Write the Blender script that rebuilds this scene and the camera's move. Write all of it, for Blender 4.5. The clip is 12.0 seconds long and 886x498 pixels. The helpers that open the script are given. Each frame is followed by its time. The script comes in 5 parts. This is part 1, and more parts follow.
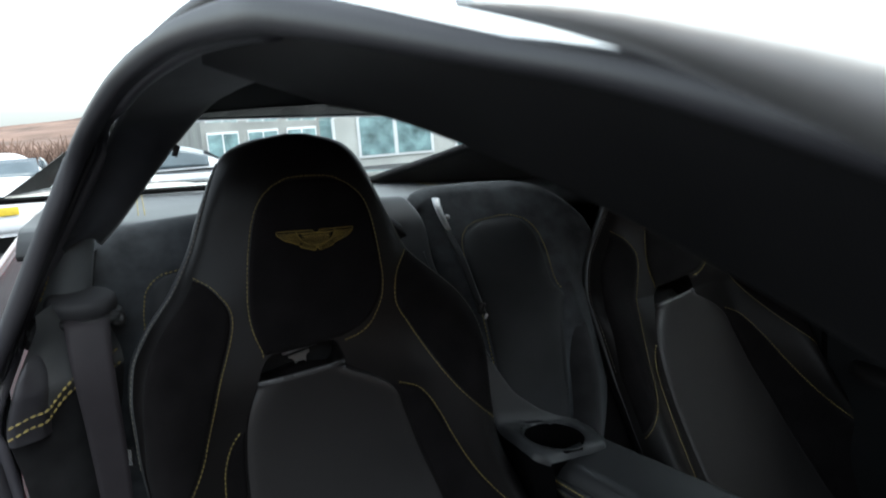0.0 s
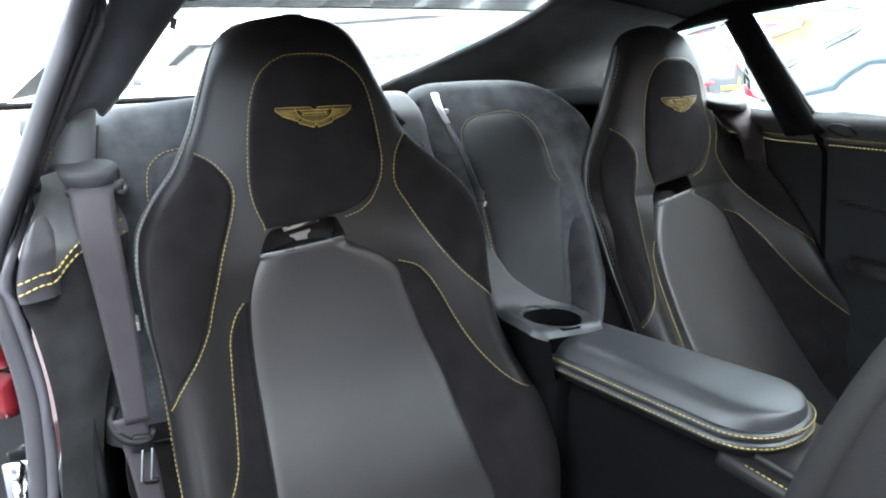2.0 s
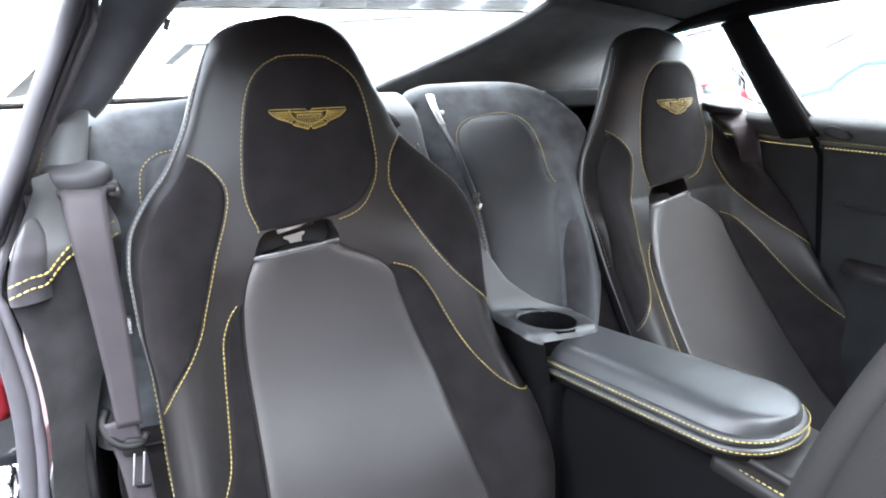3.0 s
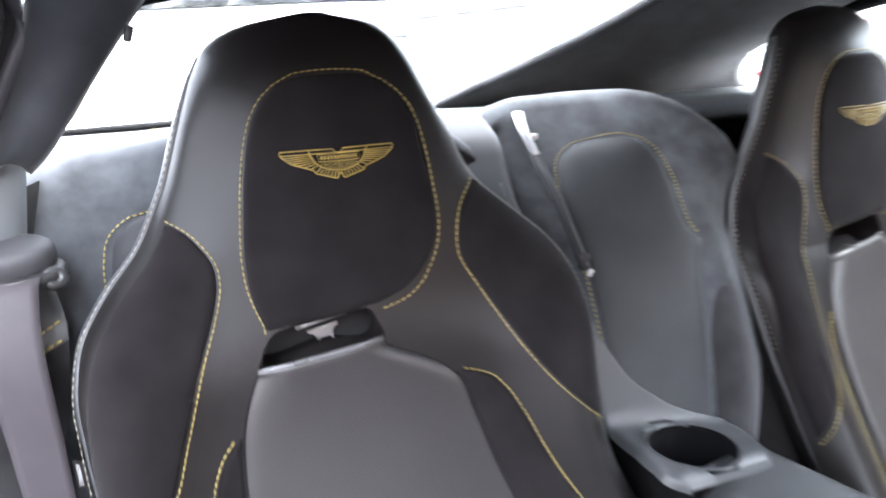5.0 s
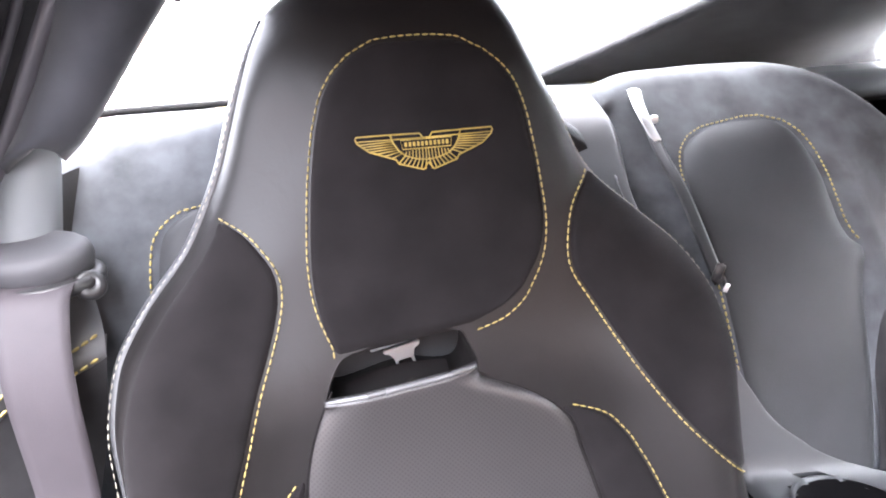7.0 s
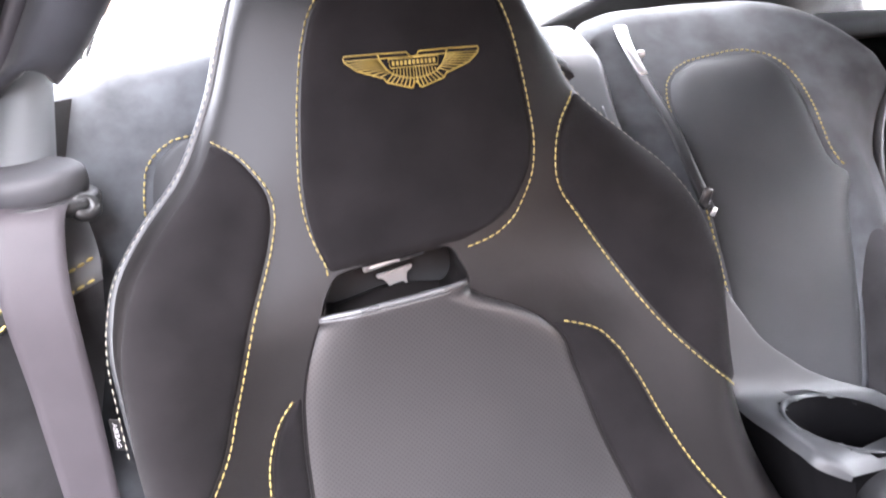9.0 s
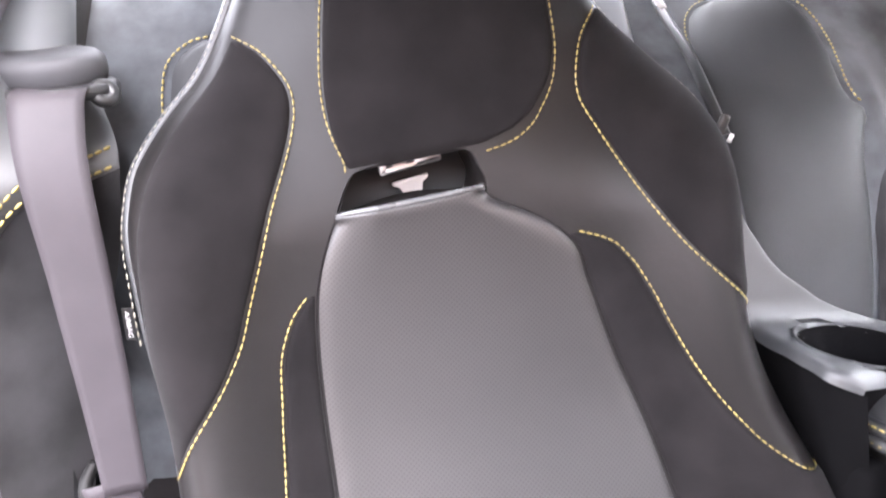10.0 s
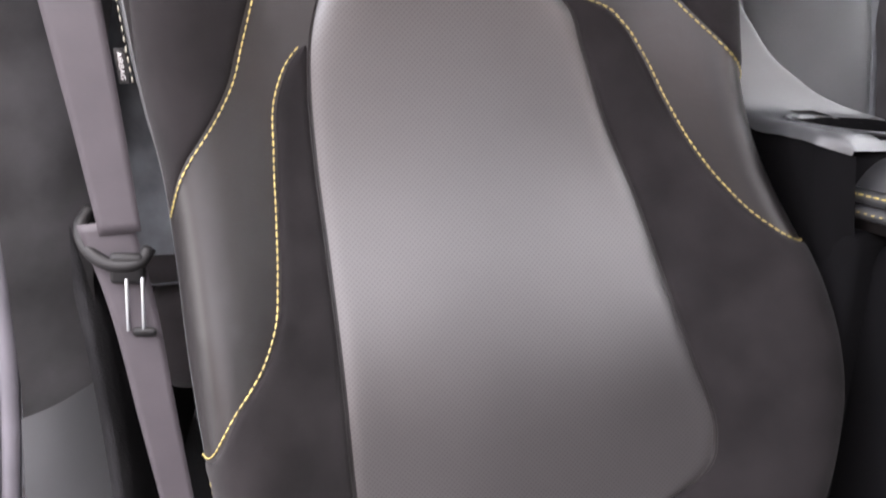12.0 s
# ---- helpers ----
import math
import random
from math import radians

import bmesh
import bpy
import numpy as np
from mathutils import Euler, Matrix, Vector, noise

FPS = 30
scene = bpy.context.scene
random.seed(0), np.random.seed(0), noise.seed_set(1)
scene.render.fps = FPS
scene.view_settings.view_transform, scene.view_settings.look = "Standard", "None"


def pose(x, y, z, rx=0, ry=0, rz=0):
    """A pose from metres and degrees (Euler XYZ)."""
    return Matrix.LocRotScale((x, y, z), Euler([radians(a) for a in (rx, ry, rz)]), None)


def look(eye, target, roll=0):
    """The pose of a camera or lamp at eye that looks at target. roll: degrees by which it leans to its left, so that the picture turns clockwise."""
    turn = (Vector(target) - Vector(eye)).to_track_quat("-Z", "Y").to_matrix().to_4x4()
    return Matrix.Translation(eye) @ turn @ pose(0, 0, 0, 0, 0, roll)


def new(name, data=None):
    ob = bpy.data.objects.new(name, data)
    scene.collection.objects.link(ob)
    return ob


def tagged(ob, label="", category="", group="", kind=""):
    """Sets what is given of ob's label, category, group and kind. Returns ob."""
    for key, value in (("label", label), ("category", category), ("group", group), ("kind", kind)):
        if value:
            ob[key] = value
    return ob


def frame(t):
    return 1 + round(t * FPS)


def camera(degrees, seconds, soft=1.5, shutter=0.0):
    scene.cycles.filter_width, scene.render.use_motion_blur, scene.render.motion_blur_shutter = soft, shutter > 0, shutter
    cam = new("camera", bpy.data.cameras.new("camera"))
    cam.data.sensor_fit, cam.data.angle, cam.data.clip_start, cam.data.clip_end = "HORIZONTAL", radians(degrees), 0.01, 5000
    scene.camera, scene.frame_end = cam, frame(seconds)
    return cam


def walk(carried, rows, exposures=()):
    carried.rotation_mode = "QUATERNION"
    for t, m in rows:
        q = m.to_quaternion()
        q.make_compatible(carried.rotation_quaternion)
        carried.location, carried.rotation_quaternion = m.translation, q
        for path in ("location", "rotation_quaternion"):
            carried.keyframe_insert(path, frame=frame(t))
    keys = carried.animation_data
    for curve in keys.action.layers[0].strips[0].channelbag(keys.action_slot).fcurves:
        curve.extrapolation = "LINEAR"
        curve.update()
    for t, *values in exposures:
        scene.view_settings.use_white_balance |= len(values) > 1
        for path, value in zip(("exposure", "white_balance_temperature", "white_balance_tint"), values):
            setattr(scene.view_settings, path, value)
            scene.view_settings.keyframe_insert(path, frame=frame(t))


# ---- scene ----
cam = camera(65.0, 12.0, 1.9, 0.5)
PATH = [
    (0, (-0.6, -0.967, 1.149), (0.192, 0.827, 0.754), -0.7),
    (0.5, (-0.596, -0.979, 1.095), (0.2, 0.81, 0.684), -0.6),
    (1, (-0.601, -0.993, 1.058), (0.179, 0.801, 0.642), -1.3),
    (1.5, (-0.601, -1.004, 1.04), (0.176, 0.783, 0.588), -1.5),
    (2, (-0.607, -1.009, 1.028), (0.156, 0.771, 0.532), -1.3),
    (2.5, (-0.604, -1.007, 1.03), (0.171, 0.768, 0.532), -1.0),
    (4.3, (-0.599, -0.985, 1.043), (0.143, 0.816, 0.585), -1.2),
    (4.5, (-0.581, -0.936, 1.05), (0.144, 0.876, 0.616), -1.2),
    (5, (-0.463, -0.68, 1.053), (0.065, 1.181, 0.546), -3.3),
    (5.5, (-0.453, -0.546, 1.055), (-0.064, 1.344, 0.528), -4.3),
    (6, (-0.461, -0.533, 1.061), (-0.138, 1.373, 0.551), -3.5),
    (6.5, (-0.458, -0.539, 1.056), (-0.124, 1.363, 0.535), -3.3),
    (6.7, (-0.46, -0.541, 1.051), (-0.124, 1.352, 0.498), -3.3),
    (8.3, (-0.449, -0.560, 1.012), (-0.131, 1.344, 0.490), -4.8),
    (8.5, (-0.461, -0.559, 1.005), (-0.120, 1.336, 0.463), -4.6),
    (9, (-0.462, -0.570, 0.986), (-0.121, 1.318, 0.420), -4.7),
    (9.5, (-0.468, -0.575, 0.948), (-0.163, 1.309, 0.351), -3.5),
    (10, (-0.486, -0.587, 0.908), (-0.139, 1.302, 0.349), -2.9),
    (10.5, (-0.490, -0.606, 0.866), (-0.180, 1.288, 0.301), -2.4),
    (11, (-0.486, -0.621, 0.830), (-0.173, 1.260, 0.226), -2.6),
    (11.5, (-0.476, -0.636, 0.790), (-0.169, 1.231, 0.143), -2.8),
    (12, (-0.490, -0.641, 0.752), (-0.171, 1.214, 0.077), -2.0),
]
# ---------- exposure of the shot: it brightens after the start and turns a little magenta ----------
EXPO = [(0, 0.90, 6100, 1), (0.5, 2.15, 5950, -7), (1, 2.92, 5900, -5), (1.5, 3.40, 6030, 0), (2, 3.55, 6080, 2), (2.5, 3.95, 6180, 5), (4.5, 4.70, 6200, 10), (5, 4.36, 6200, 11), (5.5, 4.84, 6230, 14), (6.5, 4.99, 6450, 16), (8.5, 4.72, 6490, 17), (9.5, 4.94, 6570, 17), (10.5, 4.94, 6720, 17.5), (11, 4.74, 6800, 17.5), (12, 4.20, 6870, 17)]
walk(cam, [(t, look(eye, target, roll)) for t, eye, target, roll in PATH], EXPO)

# ---------- daylight: an overcast sky ----------
world = bpy.data.worlds.new("overcast_sky")
scene.world = world
world.use_nodes = True
wn = world.node_tree
sky = wn.nodes.new("ShaderNodeTexSky")
sky.sky_type = "NISHITA"
sky.sun_disc = False
sky.sun_elevation, sky.sun_rotation = radians(65), radians(140)
sky.dust_density, sky.air_density = 1.5, 1.0
soft_sky = wn.nodes.new("ShaderNodeHueSaturation")
soft_sky.inputs["Saturation"].default_value = 0.25
wn.links.new(sky.outputs[0], soft_sky.inputs["Color"])
wn.links.new(soft_sky.outputs[0], wn.nodes["Background"].inputs["Color"])
wn.nodes["Background"].inputs["Strength"].default_value = 0.28

sun = new("sun", bpy.data.lights.new("sun", "SUN"))
sun.data.energy, sun.data.angle, sun.data.color = 0.9, radians(50), (1.0, 0.985, 0.965)
sun.matrix_world = look((2.2, -1.2, 8.0), (0, 0, 0.5))


# ---------- materials ----------
def material(name, color, rough=0.5, metal=0.0, grain=(900, 0.15, 0.0004), cloud=(9, 0.16), sheen=0.0, spec=0.5, emit=0.0, coat=0.0, wrinkle=None):
    """A surface with fine grain (scale, bump strength, depth) and cloudy variation (scale, share of the colour)."""
    m = bpy.data.materials.new(name)
    m.use_nodes = True
    t = m.node_tree
    b = t.nodes["Principled BSDF"]
    b.inputs["Roughness"].default_value, b.inputs["Metallic"].default_value = rough, metal
    b.inputs["Specular IOR Level"].default_value = spec
    b.inputs["Coat Weight"].default_value = coat
    if sheen:
        b.inputs["Sheen Weight"].default_value, b.inputs["Sheen Roughness"].default_value = sheen, 0.45
    co = t.nodes.new("ShaderNodeTexCoord")
    big = t.nodes.new("ShaderNodeTexNoise")
    big.inputs["Scale"].default_value, big.inputs["Detail"].default_value = cloud[0], 6
    t.links.new(co.outputs["Object"], big.inputs["Vector"])
    mix = t.nodes.new("ShaderNodeMix")
    mix.data_type = "RGBA"
    mix.inputs[6].default_value = (*[c * (1 - cloud[1]) for c in color], 1)
    mix.inputs[7].default_value = (*[min(1, c * (1 + cloud[1])) for c in color], 1)
    clear = t.nodes.new("ShaderNodeMapRange")
    clear.inputs["From Min"].default_value, clear.inputs["From Max"].default_value = 0.32, 0.68
    t.links.new(big.outputs["Fac"], clear.inputs["Value"])
    t.links.new(clear.outputs[0], mix.inputs[0])
    t.links.new(mix.outputs[2], b.inputs["Base Color"])
    fine = t.nodes.new("ShaderNodeTexNoise")
    fine.inputs["Scale"].default_value, fine.inputs["Detail"].default_value = grain[0], 3
    t.links.new(co.outputs["Object"], fine.inputs["Vector"])
    bump = t.nodes.new("ShaderNodeBump")
    bump.inputs["Strength"].default_value, bump.inputs["Distance"].default_value = grain[1], grain[2]
    t.links.new(fine.outputs["Fac"], bump.inputs["Height"])
    if wrinkle:
        soft = t.nodes.new("ShaderNodeTexNoise")
        soft.inputs["Scale"].default_value, soft.inputs["Detail"].default_value, soft.inputs["Distortion"].default_value = wrinkle[0], 4, 0.6
        t.links.new(co.outputs["Object"], soft.inputs["Vector"])
        crease = t.nodes.new("ShaderNodeBump")
        crease.inputs["Strength"].default_value, crease.inputs["Distance"].default_value = wrinkle[1], wrinkle[2]
        t.links.new(soft.outputs["Fac"], crease.inputs["Height"])
        t.links.new(crease.outputs[0], bump.inputs["Normal"])
    t.links.new(bump.outputs[0], b.inputs["Normal"])
    ro = t.nodes.new("ShaderNodeMapRange")
    ro.inputs["To Min"].default_value, ro.inputs["To Max"].default_value = max(0.02, rough - 0.07), min(1, rough + 0.07)
    t.links.new(big.outputs["Fac"], ro.inputs["Value"])
    t.links.new(ro.outputs[0], b.inputs["Roughness"])
    if emit:
        b.inputs["Emission Color"].default_value, b.inputs["Emission Strength"].default_value = (*color, 1), emit
    return m


def perforated(name, color, rough, pitch=0.0031):
    """Leather with rows of fine punched holes."""
    m = material(name, color, rough, grain=(700, 0.12, 0.0004), cloud=(7, 0.12), spec=0.5, wrinkle=(11, 0.12, 0.003))
    t = m.node_tree
    b = t.nodes["Principled BSDF"]
    co = t.nodes.new("ShaderNodeTexCoord")
    turn = t.nodes.new("ShaderNodeMapping")
    turn.inputs["Rotation"].default_value = (0, radians(45), 0)
    turn.inputs["Scale"].default_value = (1 / pitch,) * 3
    t.links.new(co.outputs["Object"], turn.inputs["Vector"])
    sep = t.nodes.new("ShaderNodeSeparateXYZ")
    t.links.new(turn.outputs[0], sep.inputs[0])
    away = []
    for k in (0, 2):
        fr = t.nodes.new("ShaderNodeMath")
        fr.operation = "FRACT"
        t.links.new(sep.outputs[k], fr.inputs[0])
        off = t.nodes.new("ShaderNodeMath")
        off.operation = "SUBTRACT"
        off.inputs[1].default_value = 0.5
        t.links.new(fr.outputs[0], off.inputs[0])
        sq = t.nodes.new("ShaderNodeMath")
        sq.operation = "MULTIPLY"
        t.links.new(off.outputs[0], sq.inputs[0])
        t.links.new(off.outputs[0], sq.inputs[1])
        away.append(sq)
    add = t.nodes.new("ShaderNodeMath")
    add.operation = "ADD"
    t.links.new(away[0].outputs[0], add.inputs[0])
    t.links.new(away[1].outputs[0], add.inputs[1])
    hole = t.nodes.new("ShaderNodeMapRange")
    hole.inputs["From Min"].default_value, hole.inputs["From Max"].default_value = 0.04, 0.11
    hole.inputs["To Min"].default_value, hole.inputs["To Max"].default_value = 0.5, 1.0
    t.links.new(add.outputs[0], hole.inputs["Value"])
    mul = t.nodes.new("ShaderNodeMix")
    mul.data_type, mul.blend_type = "RGBA", "MULTIPLY"
    mul.inputs[0].default_value = 1.0
    src = b.inputs["Base Color"].links[0].from_socket
    t.links.new(src, mul.inputs[6])
    t.links.new(hole.outputs[0], mul.inputs[7])
    t.links.new(mul.outputs[2], b.inputs["Base Color"])
    return m


def pane(name, color=(0.93, 0.97, 0.95), rough=0.02):
    m = bpy.data.materials.new(name)
    m.use_nodes = True
    b = m.node_tree.nodes["Principled BSDF"]
    b.inputs["Base Color"].default_value = (*color, 1)
    b.inputs["Transmission Weight"].default_value, b.inputs["Roughness"].default_value, b.inputs["IOR"].default_value = 1.0, rough, 1.05
    return m


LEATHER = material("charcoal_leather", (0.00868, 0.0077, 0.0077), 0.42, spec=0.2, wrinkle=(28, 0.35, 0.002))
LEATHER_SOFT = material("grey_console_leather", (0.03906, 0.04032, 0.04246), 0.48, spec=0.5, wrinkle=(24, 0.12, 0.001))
ARMREST = material("black_armrest_leather", (0.021, 0.02156, 0.02282), 0.42, spec=0.48, grain=(700, 0.2, 0.0004), cloud=(8, 0.15), wrinkle=(24, 0.12, 0.001))
CONSOLE_TOP = material("glossy_console_leather", (0.0294, 0.03038, 0.03192), 0.42, spec=0.35, grain=(700, 0.12, 0.0003), cloud=(6, 0.08))
LEATHER_INSET = material("grey_rear_leather", (0.0238, 0.02463, 0.02594), 0.5, spec=0.12, grain=(650, 0.3, 0.0005), wrinkle=(24, 0.15, 0.001))
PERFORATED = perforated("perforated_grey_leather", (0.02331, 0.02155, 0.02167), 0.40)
# paler, glossier leather: the highlight on the pad's roll put into colour
EDGE_GLINT = material("edge_highlight_leather", (0.07, 0.071, 0.073), 0.28, grain=(700, 0.08, 0.0003), cloud=(14, 0.15), spec=0.7)
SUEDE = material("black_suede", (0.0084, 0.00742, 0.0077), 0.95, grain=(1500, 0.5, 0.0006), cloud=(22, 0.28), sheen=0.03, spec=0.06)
SUEDE_ARCH = material("grey_blue_suede", (0.028, 0.0287, 0.0329), 0.95, grain=(1500, 0.5, 0.0006), cloud=(12, 0.4), sheen=0.25, spec=0.12)
DASHSKIN = material("matte_dark_dashboard_skin", (0.00392, 0.0035, 0.00364), 0.9, grain=(900, 0.3, 0.0005), cloud=(9, 0.2), spec=0.15)
SUEDE_POST = material("dark_post_suede", (0.0161, 0.01568, 0.0168), 0.95, grain=(1500, 0.5, 0.0006), cloud=(16, 0.5), sheen=0.12, spec=0.12)
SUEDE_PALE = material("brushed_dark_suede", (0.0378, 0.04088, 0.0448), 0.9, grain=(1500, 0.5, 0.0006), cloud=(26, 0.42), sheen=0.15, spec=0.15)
# base set below real black cloth: shade of the dark hollows is in it
LINING = material("shade_black_lining", (0.00182, 0.001729, 0.002002), 0.95, grain=(1400, 0.4, 0.0005), cloud=(6, 0.3), spec=0.06)
DOORSKIN = material("dark_door_suede", (0.00539, 0.00588, 0.006762), 0.85, grain=(1500, 0.5, 0.0006), cloud=(14, 0.4), sheen=0.15, spec=0.2)
PILLARSKIN = material("black_pillar_trim", (0.00504, 0.00476, 0.00532), 0.55, grain=(900, 0.3, 0.0004), cloud=(8, 0.25), spec=0.18)
# near-white metal in place of dark paint: the sky's glare put into colour
PILLARGLARE = material("sky_glare_paint", (0.86, 0.84, 0.83), 0.30, 0.9, grain=(400, 0.03, 0.0001), cloud=(4, 0.1), coat=0.5)
THREAD = material("yellow_thread", (0.23, 0.178, 0.052), 0.6, grain=(3000, 0.3, 0.0002), cloud=(60, 0.25))
PALE_THREAD = material("pale_thread", (0.16, 0.15, 0.12), 0.6, grain=(3000, 0.3, 0.0002), cloud=(60, 0.25))
EMBROIDERY = material("golden_embroidery", (0.23, 0.16, 0.03), 0.5, grain=(2500, 0.6, 0.0003), cloud=(70, 0.3))
# column leather made paler, with daylight from the door opening in its colour
COLUMNSKIN = material("daylit_grey_leather", (0.084, 0.0896, 0.0938), 0.5, grain=(700, 0.2, 0.0004), cloud=(8, 0.12), spec=0.3)
CAPGREY = material("grey_soft_plastic", (0.0364, 0.0364, 0.0392), 0.6, grain=(900, 0.2, 0.0003), cloud=(12, 0.12), spec=0.2)
BELTBLACK = material("matte_black_plastic", (0.00392, 0.00378, 0.00392), 0.55, grain=(800, 0.1, 0.0003), cloud=(10, 0.2), spec=0.16)
WEBBING = material("grey_webbing", (0.0273, 0.0238, 0.02688), 0.6, grain=(1200, 0.35, 0.0004), cloud=(25, 0.12), spec=0.2)
RUBBERPALE = material("grey_rubber_lip", (0.056, 0.0532, 0.0616), 0.42, grain=(500, 0.15, 0.0004), cloud=(12, 0.2))
RUBBER = material("black_rubber_seal", (0.028, 0.0266, 0.0315), 0.5, grain=(500, 0.15, 0.0004), cloud=(12, 0.25))
PLASTIC = material("black_plastic", (0.0098, 0.0098, 0.0105), 0.42, grain=(800, 0.1, 0.0003), cloud=(10, 0.2))
CHROME = material("bright_chrome", (0.75, 0.75, 0.77), 0.12, 1.0, grain=(300, 0.02, 0.0001), cloud=(20, 0.08))
SATIN = material("satin_steel", (0.6, 0.6, 0.6), 0.38, 0.85, grain=(300, 0.05, 0.0001), cloud=(20, 0.08))
CARPET = material("black_carpet", (0.012, 0.012, 0.013), 1.0, grain=(600, 0.9, 0.003), cloud=(20, 0.4), spec=0.1)
MAROON = material("dark_red_car_paint", (0.12, 0.008, 0.012), 0.25, grain=(400, 0.02, 0.0001), cloud=(3, 0.1), coat=0.6)
BLACKPAINT = material("black_car_paint", (0.01, 0.01, 0.012), 0.2, grain=(400, 0.02, 0.0001), cloud=(3, 0.1), coat=0.6)
WHITEPAINT = material("white_car_paint", (0.75, 0.76, 0.78), 0.25, grain=(400, 0.02, 0.0001), cloud=(2, 0.06), coat=0.5)
SILVERPAINT = material("silver_car_paint", (0.45, 0.46, 0.48), 0.3, 0.4, grain=(400, 0.02, 0.0001), cloud=(2, 0.06), coat=0.5)
CARGLASS = material("dark_car_glass", (0.10, 0.13, 0.15), 0.06, grain=(100, 0.01, 0.0001), cloud=(2, 0.2), spec=0.7)
TAILRED = material("red_lamp_plastic", (0.55, 0.02, 0.03), 0.2, grain=(200, 0.05, 0.0002), cloud=(20, 0.2))
YELLOW = material("yellow_plate", (0.75, 0.55, 0.05), 0.5, grain=(200, 0.05, 0.0002), cloud=(20, 0.1))
TYRE = material("tyre_rubber", (0.02, 0.02, 0.02), 0.8, grain=(300, 0.4, 0.001), cloud=(8, 0.3))
ASPHALT = material("worn_asphalt", (0.055, 0.055, 0.057), 0.9, grain=(120, 0.6, 0.004), cloud=(0.5, 0.35))
BRICK = material("orange_brickwork", (0.42, 0.20, 0.11), 0.9, grain=(60, 0.6, 0.004), cloud=(1.5, 0.25))
RENDERED = material("pale_cladding", (0.55, 0.55, 0.52), 0.8, grain=(60, 0.3, 0.003), cloud=(0.6, 0.15))
CONCRETE = material("pale_grey_concrete", (0.36, 0.36, 0.34), 0.9, grain=(50, 0.5, 0.004), cloud=(0.5, 0.25))
ROOFGREY = material("slate_grey_roofing", (0.16, 0.16, 0.17), 0.85, grain=(40, 0.4, 0.004), cloud=(0.8, 0.25))
SHOPGLASS = material("shop_window_glass", (0.22, 0.33, 0.34), 0.08, grain=(20, 0.02, 0.0005), cloud=(1.5, 0.5), spec=0.6)
SIGNWHITE = material("white_sign_board", (0.8, 0.8, 0.8), 0.5, grain=(80, 0.05, 0.0005), cloud=(2, 0.05))
SIGNTEAL = material("teal_sign_board", (0.10, 0.42, 0.45), 0.5, grain=(80, 0.05, 0.0005), cloud=(2, 0.1))
SIGNPINK = material("magenta_sign_paint", (0.65, 0.08, 0.32), 0.5, grain=(80, 0.05, 0.0005), cloud=(2, 0.1))
SIGNRED = material("red_sign_paint", (0.6, 0.05, 0.05), 0.5, grain=(80, 0.05, 0.0005), cloud=(2, 0.1))
TWIGS = material("bare_brown_scrub", (0.16, 0.10, 0.075), 0.95, grain=(30, 0.8, 0.02), cloud=(0.3, 0.45))
HILLSIDE = material("brown_hillside", (0.20, 0.13, 0.10), 1.0, grain=(3, 0.8, 0.2), cloud=(0.09, 0.45))
STEEL = material("galvanised_steel", (0.35, 0.36, 0.37), 0.45, 0.8, grain=(100, 0.2, 0.001), cloud=(3, 0.2))
GLASS = pane("clear_window_glass")
REARGLASS = pane("tinted_rear_glass", (0.95, 0.975, 0.965))


# ---------- mesh helpers ----------
def part(name, bm, mat, parent, label="", smooth=True):
    """Links a bmesh as one mesh object under a thing or a part."""
    me = bpy.data.meshes.new(name)
    bm.to_mesh(me)
    bm.free()
    me.materials.append(mat)
    if smooth:
        me.polygons.foreach_set("use_smooth", [True] * len(me.polygons))
    ob = new(name, me)
    ob.parent = parent
    return tagged(ob, label)


def thing(name, label, category, at=(0, 0, 0), group="", kind=""):
    ob = new(name)
    ob.empty_display_size = 0.05
    ob.location = at
    return tagged(ob, label, category, group, kind)


def solo(name, bm, mat, label, category, kind="", smooth=True):
    ob = part(name, bm, mat, None, label, smooth)
    return tagged(ob, "", category, "", kind)


def smoothed(knots):
    """A smooth function of one number through (x, y) knots in rising order of x."""
    xs, ys = np.array(knots, float).T
    sl = np.gradient(ys, xs)

    def value(x):
        x = min(max(x, xs[0]), xs[-1])
        k = min(max(int(np.searchsorted(xs, x)) - 1, 0), len(xs) - 2)
        h = xs[k + 1] - xs[k]
        s = (x - xs[k]) / h
        return float((1 + 2 * s) * (1 - s) ** 2 * ys[k] + s * (1 - s) ** 2 * h * sl[k] + s * s * (3 - 2 * s) * ys[k + 1] + s * s * (s - 1) * h * sl[k + 1])

    return value


def path_of(points, n):
    """n points along a smooth line through the given ones, evenly by length."""
    p = np.array(points, float)
    d = np.r_[0, np.cumsum(np.linalg.norm(np.diff(p, axis=0), axis=1))]
    fs = [smoothed(list(zip(d, p[:, k]))) for k in range(3)]
    return [Vector([f(s) for f in fs]) for s in np.linspace(0, d[-1], n)]


def sheet(fn, nu, nv, thick=0.0, bm=None, skip=None):
    """A grid of fn(s, t), s and t from 0 to 1; thick: given depth along its normals."""
    bm = bm or bmesh.new()
    rows = [[bm.verts.new(fn(i / nu, j / nv)) for i in range(nu + 1)] for j in range(nv + 1)]
    faces = []
    for j in range(nv):
        for i in range(nu):
            if skip and skip((i + 0.5) / nu, (j + 0.5) / nv):
                continue
            faces.append(bm.faces.new((rows[j][i], rows[j][i + 1], rows[j + 1][i + 1], rows[j + 1][i])))
    if thick:
        bm.normal_update()
        bmesh.ops.solidify(bm, geom=faces, thickness=thick)
    return bm


